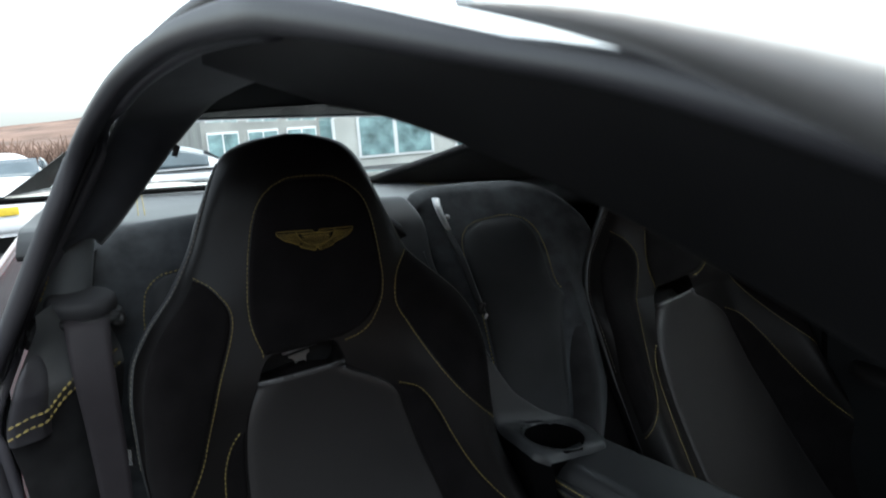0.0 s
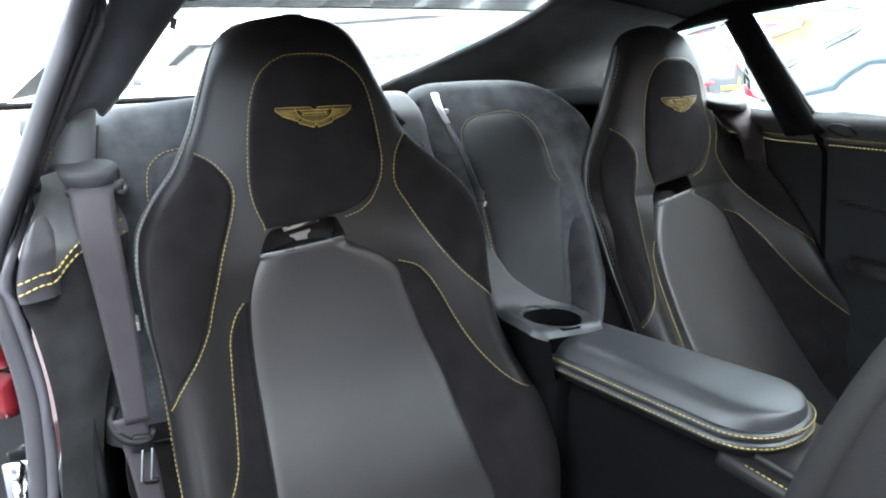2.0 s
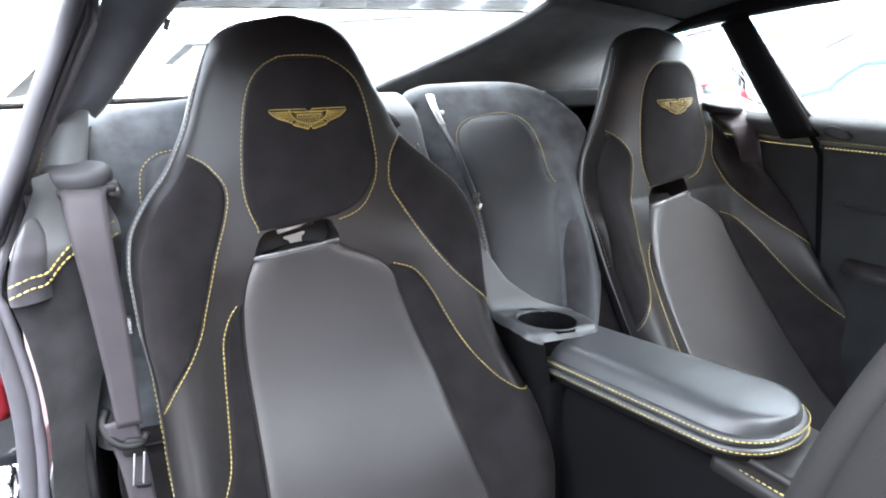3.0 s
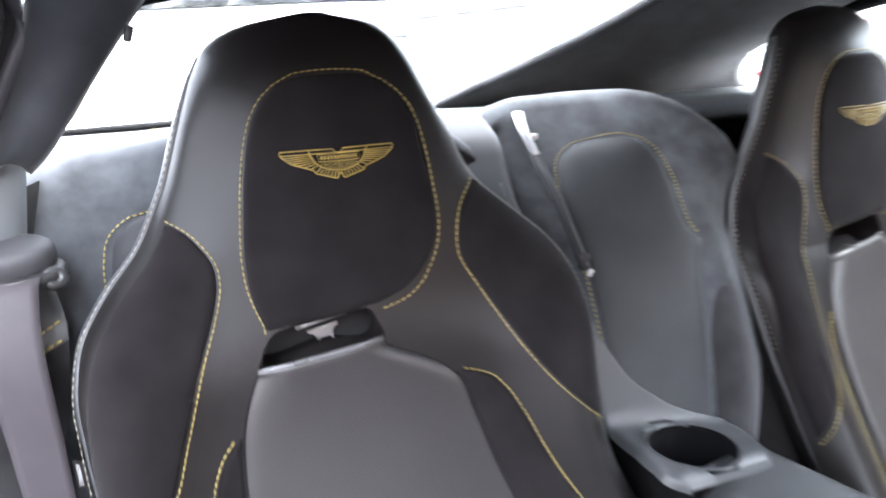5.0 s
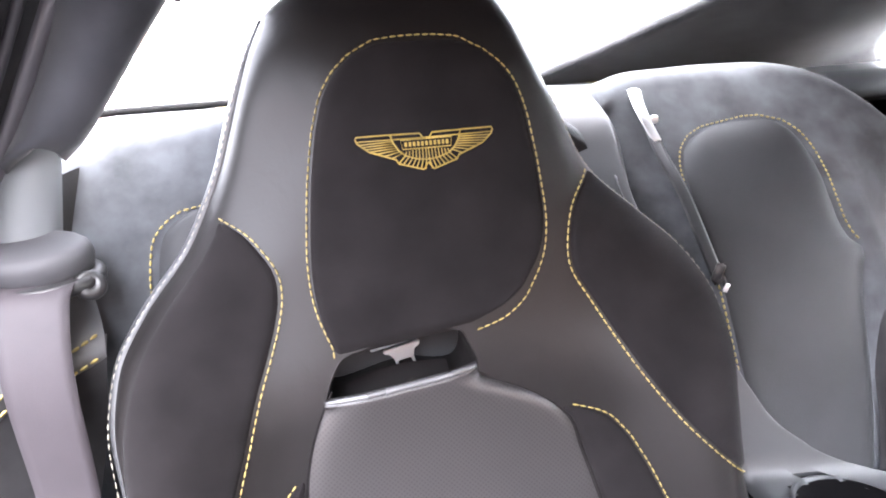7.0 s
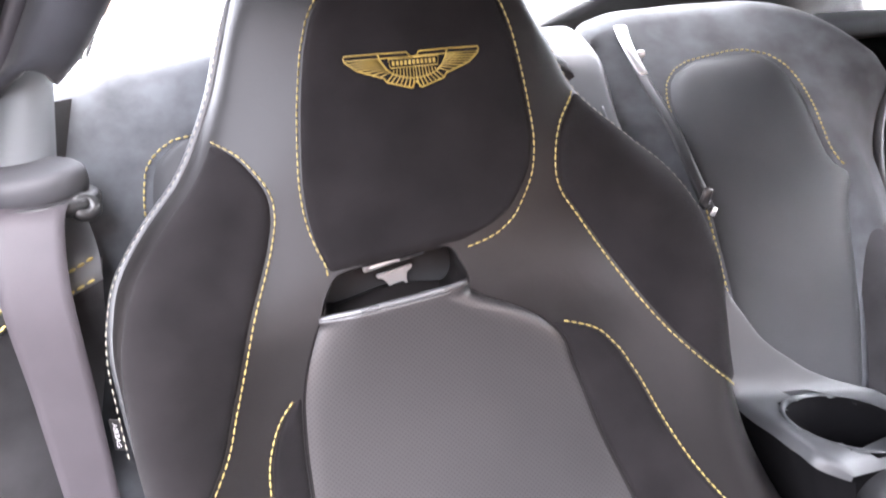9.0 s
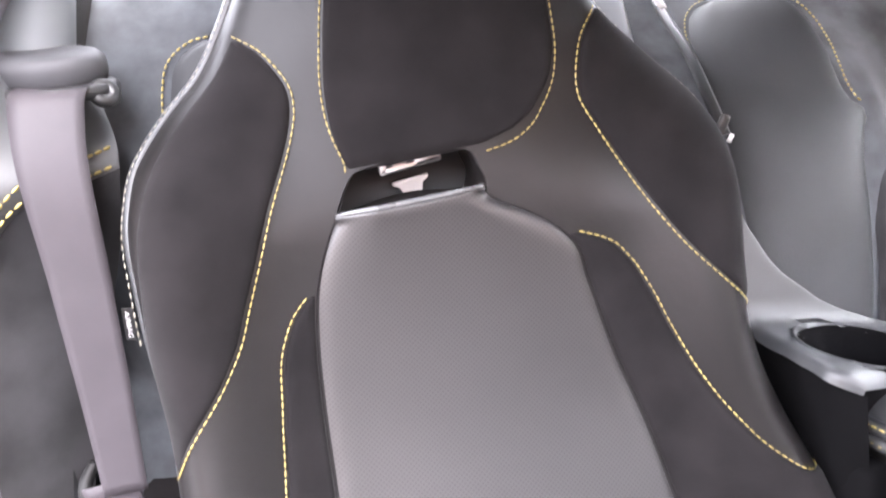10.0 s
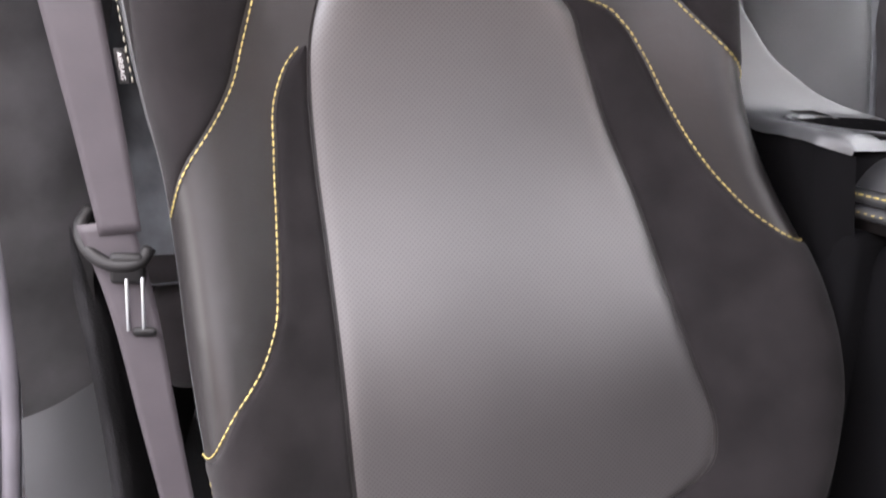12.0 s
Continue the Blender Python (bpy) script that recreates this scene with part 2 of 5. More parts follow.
def tube(points, radius, sides=8, bm=None, flat=1.0, up=(0, 0, 1), closed=False, caps=True):
    """A round or flattened bar along points; radius: a number or one for each point."""
    bm = bm or bmesh.new()
    n = len(points)
    rings = []
    for k, p in enumerate(points):
        p = Vector(p)
        a = Vector(points[(k - 1) % n] if closed or k else points[k])
        b = Vector(points[(k + 1) % n] if closed or k < n - 1 else points[k])
        ahead = (b - a).normalized()
        side = ahead.cross(Vector(up)).normalized()
        top = side.cross(ahead)
        r = radius[k] if isinstance(radius, (list, tuple)) else radius
        rings.append([bm.verts.new(p + r * math.cos(q) * side + r * flat * math.sin(q) * top) for q in (2 * math.pi * i / sides for i in range(sides))])
    for k in range(n if closed else n - 1):
        for i in range(sides):
            bm.faces.new((rings[k][i], rings[k][(i + 1) % sides], rings[(k + 1) % n][(i + 1) % sides], rings[(k + 1) % n][i]))
    if caps and not closed:
        bm.faces.new(rings[0][::-1])
        bm.faces.new(rings[-1])
    return bm


def block(size, at=(0, 0, 0), bevel=0.0, turn=None, bm=None, segments=2):
    bm = bm or bmesh.new()
    m = Matrix.Translation(at) @ (turn or Matrix.Identity(4)) @ Matrix.Diagonal((*size, 1))
    made = bmesh.ops.create_cube(bm, size=1, matrix=m)
    if bevel:
        edges = list({e for v in made["verts"] for e in v.link_edges})
        bmesh.ops.bevel(bm, geom=edges, offset=bevel, segments=segments, affect="EDGES", profile=0.5)
    return bm


def round_bar(radius, depth, m, bm=None, sides=24, bevel=0.0):
    bm = bm or bmesh.new()
    made = bmesh.ops.create_cone(bm, cap_ends=True, segments=sides, radius1=radius, radius2=radius, depth=depth, matrix=m)
    if bevel:
        edges = [e for e in {e for v in made["verts"] for e in v.link_edges} if len(e.link_faces) == 2 and any(len(f.verts) > 4 for f in e.link_faces)]
        bmesh.ops.bevel(bm, geom=edges, offset=bevel, segments=3, affect="EDGES", profile=0.5)
    return bm


def ring(radius, thin, m, bm=None, n=40, sides=10):
    bm = bm or bmesh.new()
    pts = [m @ Vector((radius * math.cos(a), radius * math.sin(a), 0)) for a in (2 * math.pi * k / n for k in range(n))]
    return tube(pts, thin, sides, bm, up=m.to_3x3() @ Vector((0, 0, 1)), closed=True)


def stitches(points, outward, pitch=0.0066, length=0.0053, wide=0.00068, bm=None):
    """A row of short raised threads along a line; outward: function of a point giving the surface's normal."""
    bm = bm or bmesh.new()
    p = np.array([tuple(v) for v in points])
    d = np.r_[0, np.cumsum(np.linalg.norm(np.diff(p, axis=0), axis=1))]
    at = lambda s: Vector([float(np.interp(s, d, p[:, k])) for k in range(3)])
    s = 0.0
    while s + length < d[-1]:
        a, b = at(s), at(s + length)
        n = outward(a).normalized()
        ahead = (b - a).normalized()
        side = ahead.cross(n).normalized()
        ring1 = []
        for q, w, h in ((0.0, 0.45, 0.0), (0.3, 1.0, 1.0), (0.7, 1.0, 1.0), (1.0, 0.45, 0.0)):
            c = a + (b - a) * q
            ring1.append([bm.verts.new(c + side * wide * w * u + n * (v * wide * 1.1 * (0.4 + 0.6 * h))) for u, v in ((-1, -0.5), (-0.55, 0.9), (0.55, 0.9), (1, -0.5))])
        for r0, r1 in zip(ring1, ring1[1:]):
            for i in range(3):
                bm.faces.new((r0[i], r0[i + 1], r1[i + 1], r1[i]))
        s += pitch * random.uniform(0.96, 1.04)
    return bm


# ---------- the car's floor, roof, pillars and sides ----------
solo("floor", block((1.62, 2.6, 0.03), (-0.06, -0.35, 0.135), 0.004), CARPET, "black carpeted car floor under the seats", "floor", "structure")

# near roof rail and door seal: from the sill up the door post, over the door opening and down the windscreen pillar
RAIL = [(-0.800, -0.05, 0.30), (-0.765, -0.045, 0.485), (-0.756, -0.04, 0.63), (-0.766, -0.035, 0.72), (-0.776, -0.03, 0.78), (-0.766, -0.03, 0.82), (-0.73, -0.03, 0.90), (-0.685, -0.025, 1.0), (-0.638, -0.03, 1.10),
        (-0.60, -0.14, 1.158), (-0.555, -0.33, 1.195), (-0.515, -0.55, 1.197), (-0.497, -0.725, 1.177), (-0.492, -0.86, 1.156), (-0.50, -0.97, 1.125), (-0.53, -1.10, 1.045), (-0.58, -1.30, 0.93)]
rail_line = path_of(RAIL, 120)
door_seal = thing("door_seal", "grey rubber seal round the open door, with a bright inner lip", "door seal", kind="structure")


def post_line(low, high):
    """The rail's own line below, a line further in and back along the upper post, blended between the heights low and high."""
    upper_post = smoothed([(0.82, -0.762), (0.892, -0.738), (0.953, -0.706), (1.0, -0.682), (1.053, -0.654), (1.105, -0.626)])
    line = []
    for p in rail_line[:76]:
        k = min(1, max(0, (p.z - low) / 0.07)) * (1 - min(1, max(0, (p.z - high) / 0.05)))
        k = k * k * (3 - 2 * k)
        line.append(p.lerp(Vector((upper_post(p.z), 0.046, p.z)), k))
    return line


inner_line = post_line(0.80, 1.115)
tuck = [min(1, max(0, (-0.58 - p.y) / 0.20)) for p in rail_line]
part("outer_lip", tube([p + Vector((-0.020 + 0.018 * k, -0.006, 0.004 - 0.010 * k)) for p, k in zip(rail_line, tuck)], [0.012 - 0.007 * k for k in tuck], 10), RUBBER, door_seal)
part("inner_lip", tube([p + Vector((-0.006, -0.004, 0)) for p in inner_line], 0.0078, 12, flat=1.2), RUBBERPALE, door_seal, "paler grey inner lip")
part("channel", sheet(lambda s, t: (rail_line[round(t * 75)] + Vector((-0.018, 0.004, 0.0))).lerp(inner_line[round(t * 75)] + Vector((-0.006, 0, 0)), s), 4, 75), SUEDE_POST, door_seal)
part("bead", tube([(p + Vector((-0.020, -0.002, 0.0))).lerp(q, 0.5) for p, q in zip(rail_line[8:76], inner_line[8:76])], 0.0045, 8), RUBBER, door_seal)

upper = rail_line[50:]
roof_rail = thing("roof_rail", "black cloth-lined roof rail running into the windscreen pillar", "roof rail", kind="structure")
ease = [min(1, max(0, (k - 18) / 26)) for k in range(len(upper))]

# padded cover of the front rail: from the outer edge down to an inner lower edge, deepening towards the windscreen pillar
front_out = path_of([tuple(p) for p in upper[16:]], 60)
front_in = path_of([(-0.525, -0.16, 1.140), (-0.500, -0.30, 1.152), (-0.462, -0.52, 1.150), (-0.440, -0.70, 1.122), (-0.431, -0.80, 1.100), (-0.430, -0.871, 1.081), (-0.437, -0.98, 1.042), (-0.455, -1.10, 0.990), (-0.50, -1.30, 0.88)], 60)


def pillar_cover(s, t):
    """Round the cover: down its outer face, under, and up its inner face."""
    k = round(t * 59)
    a, b = front_out[k], front_in[k]
    across = (b - a) * min(1.0, 0.2 + 0.8 * k / 16)
    ahead = (front_out[min(59, k + 1)] - front_out[max(0, k - 1)]).normalized()
    off = across.cross(ahead).normalized()
    off = off if off.x < 0 else -off
    q = 2 * math.pi * s
    wide = across.length
    return a + across * (0.5 - 0.5 * math.cos(q)) + off * wide * (0.05 * math.sin(q) if s < 0.5 else 0.03 * math.sin(q))


part("pillar_cover", sheet(pillar_cover, 32, 59), PILLARSKIN, roof_rail)
part("ridge", tube([pillar_cover(0.055, k / 59) for k in range(4, 60)], 0.0028, 8), RUBBER, roof_rail)
# bright bar added along the roof edge where the sky glares off the paint
part("painted_edge", tube([pillar_cover(0.0, k / 59) + Vector((-0.002, 0, 0.010)) for k in range(22, 60)], [0.002 + 0.018 * min(1, k / 12) for k in range(38)], 14), PILLARGLARE, roof_rail, "painted roof edge, whitened with the glare of the sky")
part("gutter", tube([p + Vector((0.004, -0.002, 0.030 - 0.010 * e)) for p, e in zip(upper[8:], ease[8:]) if p.y > -0.75], 0.008, 8), RUBBER, roof_rail)

FAR_RAIL = [(0.60, 0.80, 0.99), (0.567, 0.625, 1.045), (0.548, 0.30, 1.108), (0.540, 0.14, 1.126), (0.534, -0.20, 1.145), (0.530, -0.55, 1.150), (0.535, -0.86, 1.115), (0.58, -1.30, 0.93)]
far_rail = thing("roof_rail", "black lined roof rail over the side windows", "roof rail", kind="structure")
part("rail_cover", tube([p + Vector((-0.012, 0, 0.022)) for p in path_of(FAR_RAIL, 60)], 0.032, 12), LINING, far_rail)


near_edge = smoothed([(-0.82, 1.140), (-0.55, 1.165), (-0.33, 1.192), (-0.05, 1.170), (0.10, 1.156), (0.22, 1.141)])
far_edge = smoothed([(-0.82, 1.110), (-0.55, 1.130), (-0.20, 1.160), (0.10, 1.138), (0.22, 1.120)])


def roof(s, t, lift=0.0):
    """The headlining: s across from the near rail, t from the back window forward."""
    y = 0.22 - 0.035 * math.sin(math.pi * s) - 1.02 * t
    x = (-0.56 + 0.095 * t) * (1 - s) + 0.54 * s
    z = near_edge(y) * (1 - s) + far_edge(y) * s + 0.030 * math.sin(math.pi * s) ** 0.7
    return Vector((x, y, z + lift))


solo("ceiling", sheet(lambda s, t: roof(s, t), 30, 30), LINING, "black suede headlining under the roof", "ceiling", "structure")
solo("roof_skin", sheet(lambda s, t: roof(s, t, 0.012), 20, 20, 0.004), BLACKPAINT, "black painted steel roof skin", "roof", "structure")
solo("trim", tube(path_of([roof(s, 0.0) + Vector((0, 0.006, 0.004)) for s in np.linspace(0, 1, 12)], 50), 0.007, 8), LINING, "black roof edge along the back window", "trim", "structure")

# back window
WIN_TL, WIN_TR, WIN_BL, WIN_BR = Vector((-0.60, 0.21, 1.160)), Vector((0.42, 0.21, 1.160)), Vector((-0.86, 0.68, 0.974)), Vector((0.42, 0.68, 0.974))


def back_glass(s, t):
    p = WIN_TL.lerp(WIN_TR, s).lerp(WIN_BL.lerp(WIN_BR, s), t)
    return p + Vector((0, 0.02 * math.sin(math.pi * s), 0.006 * math.sin(math.pi * s)))


glass = solo("window_1", sheet(back_glass, 12, 6, 0.003), REARGLASS, "sloping tinted back window glass", "window", "structure")
glass.visible_shadow = False
part("window_seal", tube([back_glass(s, 1.0) + Vector((0, -0.020, 0.004)) for s in np.linspace(0, 1, 30)], 0.008, 8), BELTBLACK, glass)

# parcel shelf behind the rear seats
shelf_front = smoothed([(-0.8, 0.13), (-0.30, 0.14), (-0.15, 0.22), (-0.05, 0.235), (0.6, 0.24)])
shelf = thing("parcel_shelf", "dark grey leather parcel shelf below the back window", "shelf", kind="structure")
part("shelf_top", sheet(lambda s, t: Vector((-0.76 + 1.36 * s, shelf_front(-0.76 + 1.36 * s) * (1 - t) + 0.72 * t, 0.986 - 0.014 * t - 0.03 * max(0, 1 - t * 8) ** 2)), 24, 24, 0.01), CONSOLE_TOP, shelf)
for x in (-0.60, -0.59, 0.02, 0.03):
    part("stitching", stitches([(x, y, 0.9868 - 0.0226 * (y - 0.10)) for y in np.linspace(0.27, 0.66, 10)], lambda p: Vector((0, 0, 1)), 0.009, 0.007, 0.0011), THREAD, shelf)

# unseen wall, added to stop light leaking in behind the rear seats
solo("unseen_wall_back", block((1.42, 0.012, 0.80), (-0.07, 0.37, 0.555), 0.003), LINING, "unseen black wall added behind the rear seats to keep light out", "wall", "structure")

# lining of the far rear pillar, between the back window and the quarter window
A, B, D, E = Vector((0.150, 0.205, 1.158)), Vector((-0.085, 0.665, 0.985)), Vector((0.555, 0.28, 1.120)), Vector((0.625, 0.60, 0.945))


def far_pillar(s, t):
    p = A.lerp(D, s).lerp(B.lerp(E, s), t)
    p.z -= 0.022 * math.sin(math.pi * t ** 0.8) * (1 - s) ** 2
    up = max(0.0, 1 - t / 0.12)
    p.y += 0.17 * math.sin(math.pi * t) ** 0.8 * max(0.0, (s - 0.35) / 0.65) ** 2
    k = min(1, max(0, (s - 0.3) / 0.3))
    p = p + Vector((0, -0.03, -0.10)) * max(0.0, (t - 0.88) / 0.12) * k * k * (3 - 2 * k)
    return p + Vector((-0.02, 0.05, -0.045)) * math.sin(math.pi * s) * math.sin(math.pi * (0.15 + 0.8 * t)) * (1 - up) + Vector((0, -0.045 * up, 0.012 * math.sin(math.pi * t) + 0.012 * up))


pillar = solo("rear_pillar_lining", sheet(far_pillar, 26, 26, 0.012), SUEDE_POST, "black suede lining of the rear pillar with a small clip", "pillar", "structure")
part("clip", block((0.012, 0.006, 0.005), tuple(far_pillar(0.40, 0.26) + Vector((0, -0.008, -0.004))), 0.002), CHROME, pillar, "small bright metal clip")

solo("trim", sheet(lambda s, t: Vector((0.14 + 0.50 * s, 0.33 - 0.05 * s, 0.30 + 0.66 * t - 0.02 * s)), 6, 8, 0.01), LINING, "black lining behind the rear seat's outer side", "trim", "structure")

# far side: door and quarter panel under the windows, with openings above the belt line
def belt(y):
    return 0.935 + 0.045 * max(0, (y - 0.08) / 0.55)


def far_panel(y0, y1, z_of):
    return sheet(lambda s, t: z_of(y0 + (y1 - y0) * s, t), 30, 24)


def far_surface(y, t):
    """From the belt line (t = 0) over the rolled top and down to the floor (t = 1)."""
    z = belt(y) - t * (belt(y) - 0.15)
    x = 0.612 + 0.020 * min(1, t / 0.08) ** 2 + 0.05 * min(1, t / 0.5) - 0.030 * math.exp(-(((t - 0.025) / 0.03) ** 2))
    return Vector((x, y, z))


door = thing("door_1", "closed car door lined in black suede and grey leather with yellow stitching", "door", kind="structure")
part("top_roll", far_panel(-1.2, -0.037, lambda y, t: far_surface(y, t * 0.075)), LEATHER_SOFT, door)
part("lower_panel", far_panel(-1.2, -0.037, lambda y, t: far_surface(y, 0.075 + t * 0.925) + Vector((0.004, 0, 0))), DOORSKIN, door)
for dt in (0.066, 0.084):
    part("stitching", stitches([far_surface(y, dt) + Vector((-0.001, 0, 0)) for y in np.linspace(-1.1, -0.045, 40)], lambda p: Vector((-1, 0, 0)), 0.008, 0.006, 0.0011), THREAD, door)
part("speaker_cover", tube([far_surface(-0.103 + 0.026 * math.cos(a), 0.040 + 0.016 * math.sin(a)) + Vector((-0.003, 0, 0)) for a in np.linspace(0, 2 * math.pi, 25)[:-1]], 0.0015, 6, up=(1, 0, 0), closed=True), LEATHER, door)
part("door_crease", tube([Vector((0.648, y, 0.762 + 0.045 * (y + 0.075))) for y in np.linspace(-0.9, -0.075, 20)], 0.0035, 8, up=(1, 0, 0)), LEATHER, door)
part("door_armrest", sheet(lambda s, t: Vector((0.675 - 0.055 * math.sin(math.pi * min(1, t * 1.2) * 0.5) * (1 - 0.6 * max(0, (s - 0.9) / 0.1) ** 2), -0.80 + 0.695 * s, 0.666 - 0.012 * s - 0.02 * max(0, t - 0.45) * 2)), 24, 14), LEATHER, door)

quarter = thing("quarter_panel", "rear side panel in dark leather and black suede with yellow stitching", "side panel", kind="structure")
part("top_roll", far_panel(-0.031, 0.75, lambda y, t: far_surface(y, t * 0.075)), LEATHER_SOFT, quarter)
part("lower_panel", far_panel(-0.031, 0.75, lambda y, t: far_surface(y, 0.075 + t * 0.925) + Vector((0.004, 0, 0))), DOORSKIN, quarter)
for dt in (0.066, 0.084):
    part("stitching", stitches([far_surface(y, dt) + Vector((-0.001, 0, 0)) for y in np.linspace(-0.02, 0.4, 24)], lambda p: Vector((-1, 0, 0)), 0.008, 0.006, 0.0011), THREAD, quarter)

solo("trim", sheet(lambda s, t: far_surface(-0.040 + 0.010 * s, t) + Vector((0.010, 0, 0)), 3, 20, -0.01), LINING, "black seal between the door and the side panel", "trim", "structure")
post = solo("door_post", sheet(lambda s, t: Vector((0.536, 0.124 - 0.052 * s, 1.122)).lerp(Vector((0.606, 0.008 - 0.066 * s, 0.895)), t) + Vector((-0.012 * math.sin(math.pi * s), 0, 0)), 8, 12, 0.02), LINING, "black lined post between the side windows", "pillar", "structure")
part("post_seal", tube(path_of([(0.530, 0.076, 1.12), (0.566, 0.015, 1.02), (0.598, -0.038, 0.932)], 16), 0.005, 8), RUBBER, post)

q = solo("window_2", sheet(lambda s, t: Vector((0.556, 0.13 + 0.58 * s, 1.128 - 0.10 * s)).lerp(Vector((0.618, 0.02 + 0.70 * s, 0.925 + 0.055 * s)), t), 6, 6, 0.003), GLASS, "clear rear quarter window glass", "window", "structure")
q.visible_shadow = False
q = solo("window_3", sheet(lambda s, t: Vector((0.556, 0.09 - 1.0 * s, 1.142)).lerp(Vector((0.622, -0.02 - 1.15 * s, 0.915)), t), 6, 6, 0.003), GLASS, "clear door window glass", "window", "structure")
q.visible_shadow = False

# near side: door post lining with a leather cap, and the quarter trim behind it
post_in = thing("door_post", "black suede door post below a grey leather cap with yellow stitching", "pillar", kind="structure")


def near_post(s, z):
    """s from the door seal inwards to the back; z its height."""
    x0 = smoothed([(0.25, -0.795), (0.48, -0.757), (0.63, -0.746), (0.72, -0.754), (0.78, -0.764), (0.83, -0.752), (0.90, -0.722)])(z)
    x1 = smoothed([(0.25, -0.725), (0.43, -0.715), (0.59, -0.693), (0.70, -0.662), (0.80, -0.638), (0.84, -0.636), (0.87, -0.650), (0.915, -0.685)])(z)
    y = -0.064 + 0.060 * s + max(0, z - 0.825) * (0.25 + 1.0 * s)
    return Vector((x0 + (x1 - x0) * s, y, z))


cut = smoothed([(-0.1, 0.786), (0.0, 0.787), (0.20, 0.794), (0.36, 0.799), (0.43, 0.812), (0.50, 0.822), (0.70, 0.830), (1.0, 0.842)])
part("suede_panel", sheet(lambda s, t: near_post(s, 0.41 + (cut(s) - 0.41) * t), 16, 30), SUEDE_POST, post_in)
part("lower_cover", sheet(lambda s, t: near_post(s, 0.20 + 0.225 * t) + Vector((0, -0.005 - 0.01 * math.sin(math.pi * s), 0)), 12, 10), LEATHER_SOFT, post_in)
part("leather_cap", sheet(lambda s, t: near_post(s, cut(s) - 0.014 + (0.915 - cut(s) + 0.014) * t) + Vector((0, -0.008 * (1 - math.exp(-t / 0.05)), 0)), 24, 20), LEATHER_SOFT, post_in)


def end_piece(s, t):
    z = 0.765 + 0.118 * t
    w = 0.36 * math.sqrt(max(0.0, 1 - max(0, (t - 0.25) / 0.75) ** 2)) + 0.01
    p = near_post(w * s, z)
    return p + Vector((0, -0.014 + 0.012 * (2 * abs(s - 0.45)) ** 4 + 0.012 * max(0, t - 0.7) * 3, 0))


part("end_piece", sheet(end_piece, 14, 20), RUBBER, post_in, "smooth grey rubber end piece")
for dz in (0.004, -0.010):
    part("stitching", stitches([near_post(s, cut(s) + dz) + Vector((0, -0.0175 if s < 0.36 else -0.0100, 0)) for s in np.linspace(0.02, 1, 60)], lambda p: Vector((0, -1, 0)), 0.0085, 0.0066, 0.0013), THREAD, post_in)

near_quarter = thing("quarter_panel", "grey leather panel beside the rear seat, brightly lit, with two stitched lines", "side panel", kind="structure")


def side_column(s, t):
    """A broad rounded cover rising from behind the belt guide into the post's lining."""
    lo, hi = Vector((-0.752, 0.050, 0.850)), Vector((-0.676, 0.048, 0.850))
    lo, hi = lo.lerp(Vector((-0.706, 0.062, 0.998)), t), hi.lerp(Vector((-0.654, 0.062, 0.998)), t)
    a = math.pi * s
    p = lo.lerp(hi, 0.5 - 0.5 * math.cos(a))
    return p + Vector((0, -0.030 * math.sin(a) ** 0.8 * (1 - 0.6 * t ** 3), 0))


part("side_column", sheet(side_column, 24, 30), COLUMNSKIN, near_quarter)
part("column_back", sheet(lambda s, t: side_column(1.0, 0.78 * t) + Vector((0.002 * s, 0.04 * s, 0)), 8, 20), SUEDE, near_quarter)
for s0, s1 in ((0.10, 0.20), (0.22, 0.36)):
    part("stitching", stitches([side_column(s0 + (s1 - s0) * t, 0.42 + 0.50 * t) + Vector((-0.0006, -0.0008, 0)) for t in np.linspace(0, 1, 14)], lambda p: Vector((-0.5, -1, 0)), 0.0075, 0.0058, 0.0010), THREAD, near_quarter)
part("inner_side", sheet(lambda s, t: Vector((-0.728 + 0.02 * math.sin(math.pi * t), -0.02 + 0.52 * s, 0.12 + 0.77 * t)), 12, 16, 0.01), CARPET, near_quarter, "black carpeted inner side below the leather")

# upper part of the near door post: a lined arch between the seal and the back window
arch_out = path_of([(-0.703, 0.046, 0.968), (-0.690, 0.050, 0.994), (-0.660, 0.050, 1.053), (-0.630, 0.036, 1.110), (-0.604, -0.05, 1.155), (-0.570, -0.20, 1.186), (-0.535, -0.40, 1.200)], 40)
arch_in = path_of([(-0.648, 0.040, 0.978), (-0.638, 0.046, 0.987), (-0.612, 0.046, 1.018), (-0.582, 0.044, 1.058), (-0.545, 0.044, 1.105), (-0.508, 0.024, 1.148), (-0.482, -0.08, 1.172), (-0.465, -0.22, 1.182), (-0.452, -0.40, 1.184)], 40)


def arch_at(s, t):
    """The post's lining from the seal to the window's edge, swelling towards the cabin; its foot is cut in a shallow arc."""
    p = arch_out[round(t * 39)].lerp(arch_in[round(t * 39)], s)
    return p + Vector((0.006, -0.022, 0)) * math.sin(math.pi * s) ** 0.7 + Vector((0, 0, 0.018 * math.sin(math.pi * s) ** 0.6 * max(0, 1 - t * 6)))


arch = solo("pillar_lining", sheet(arch_at, 16, 39, 0.008), SUEDE_ARCH, "dark grey suede lined arch over the door post", "pillar", "structure")
part("clip", block((0.008, 0.004, 0.016), (-0.546, 0.040, 1.098), 0.002, Matrix.Rotation(radians(20), 4, "Y")), PLASTIC, arch, "small black tab")

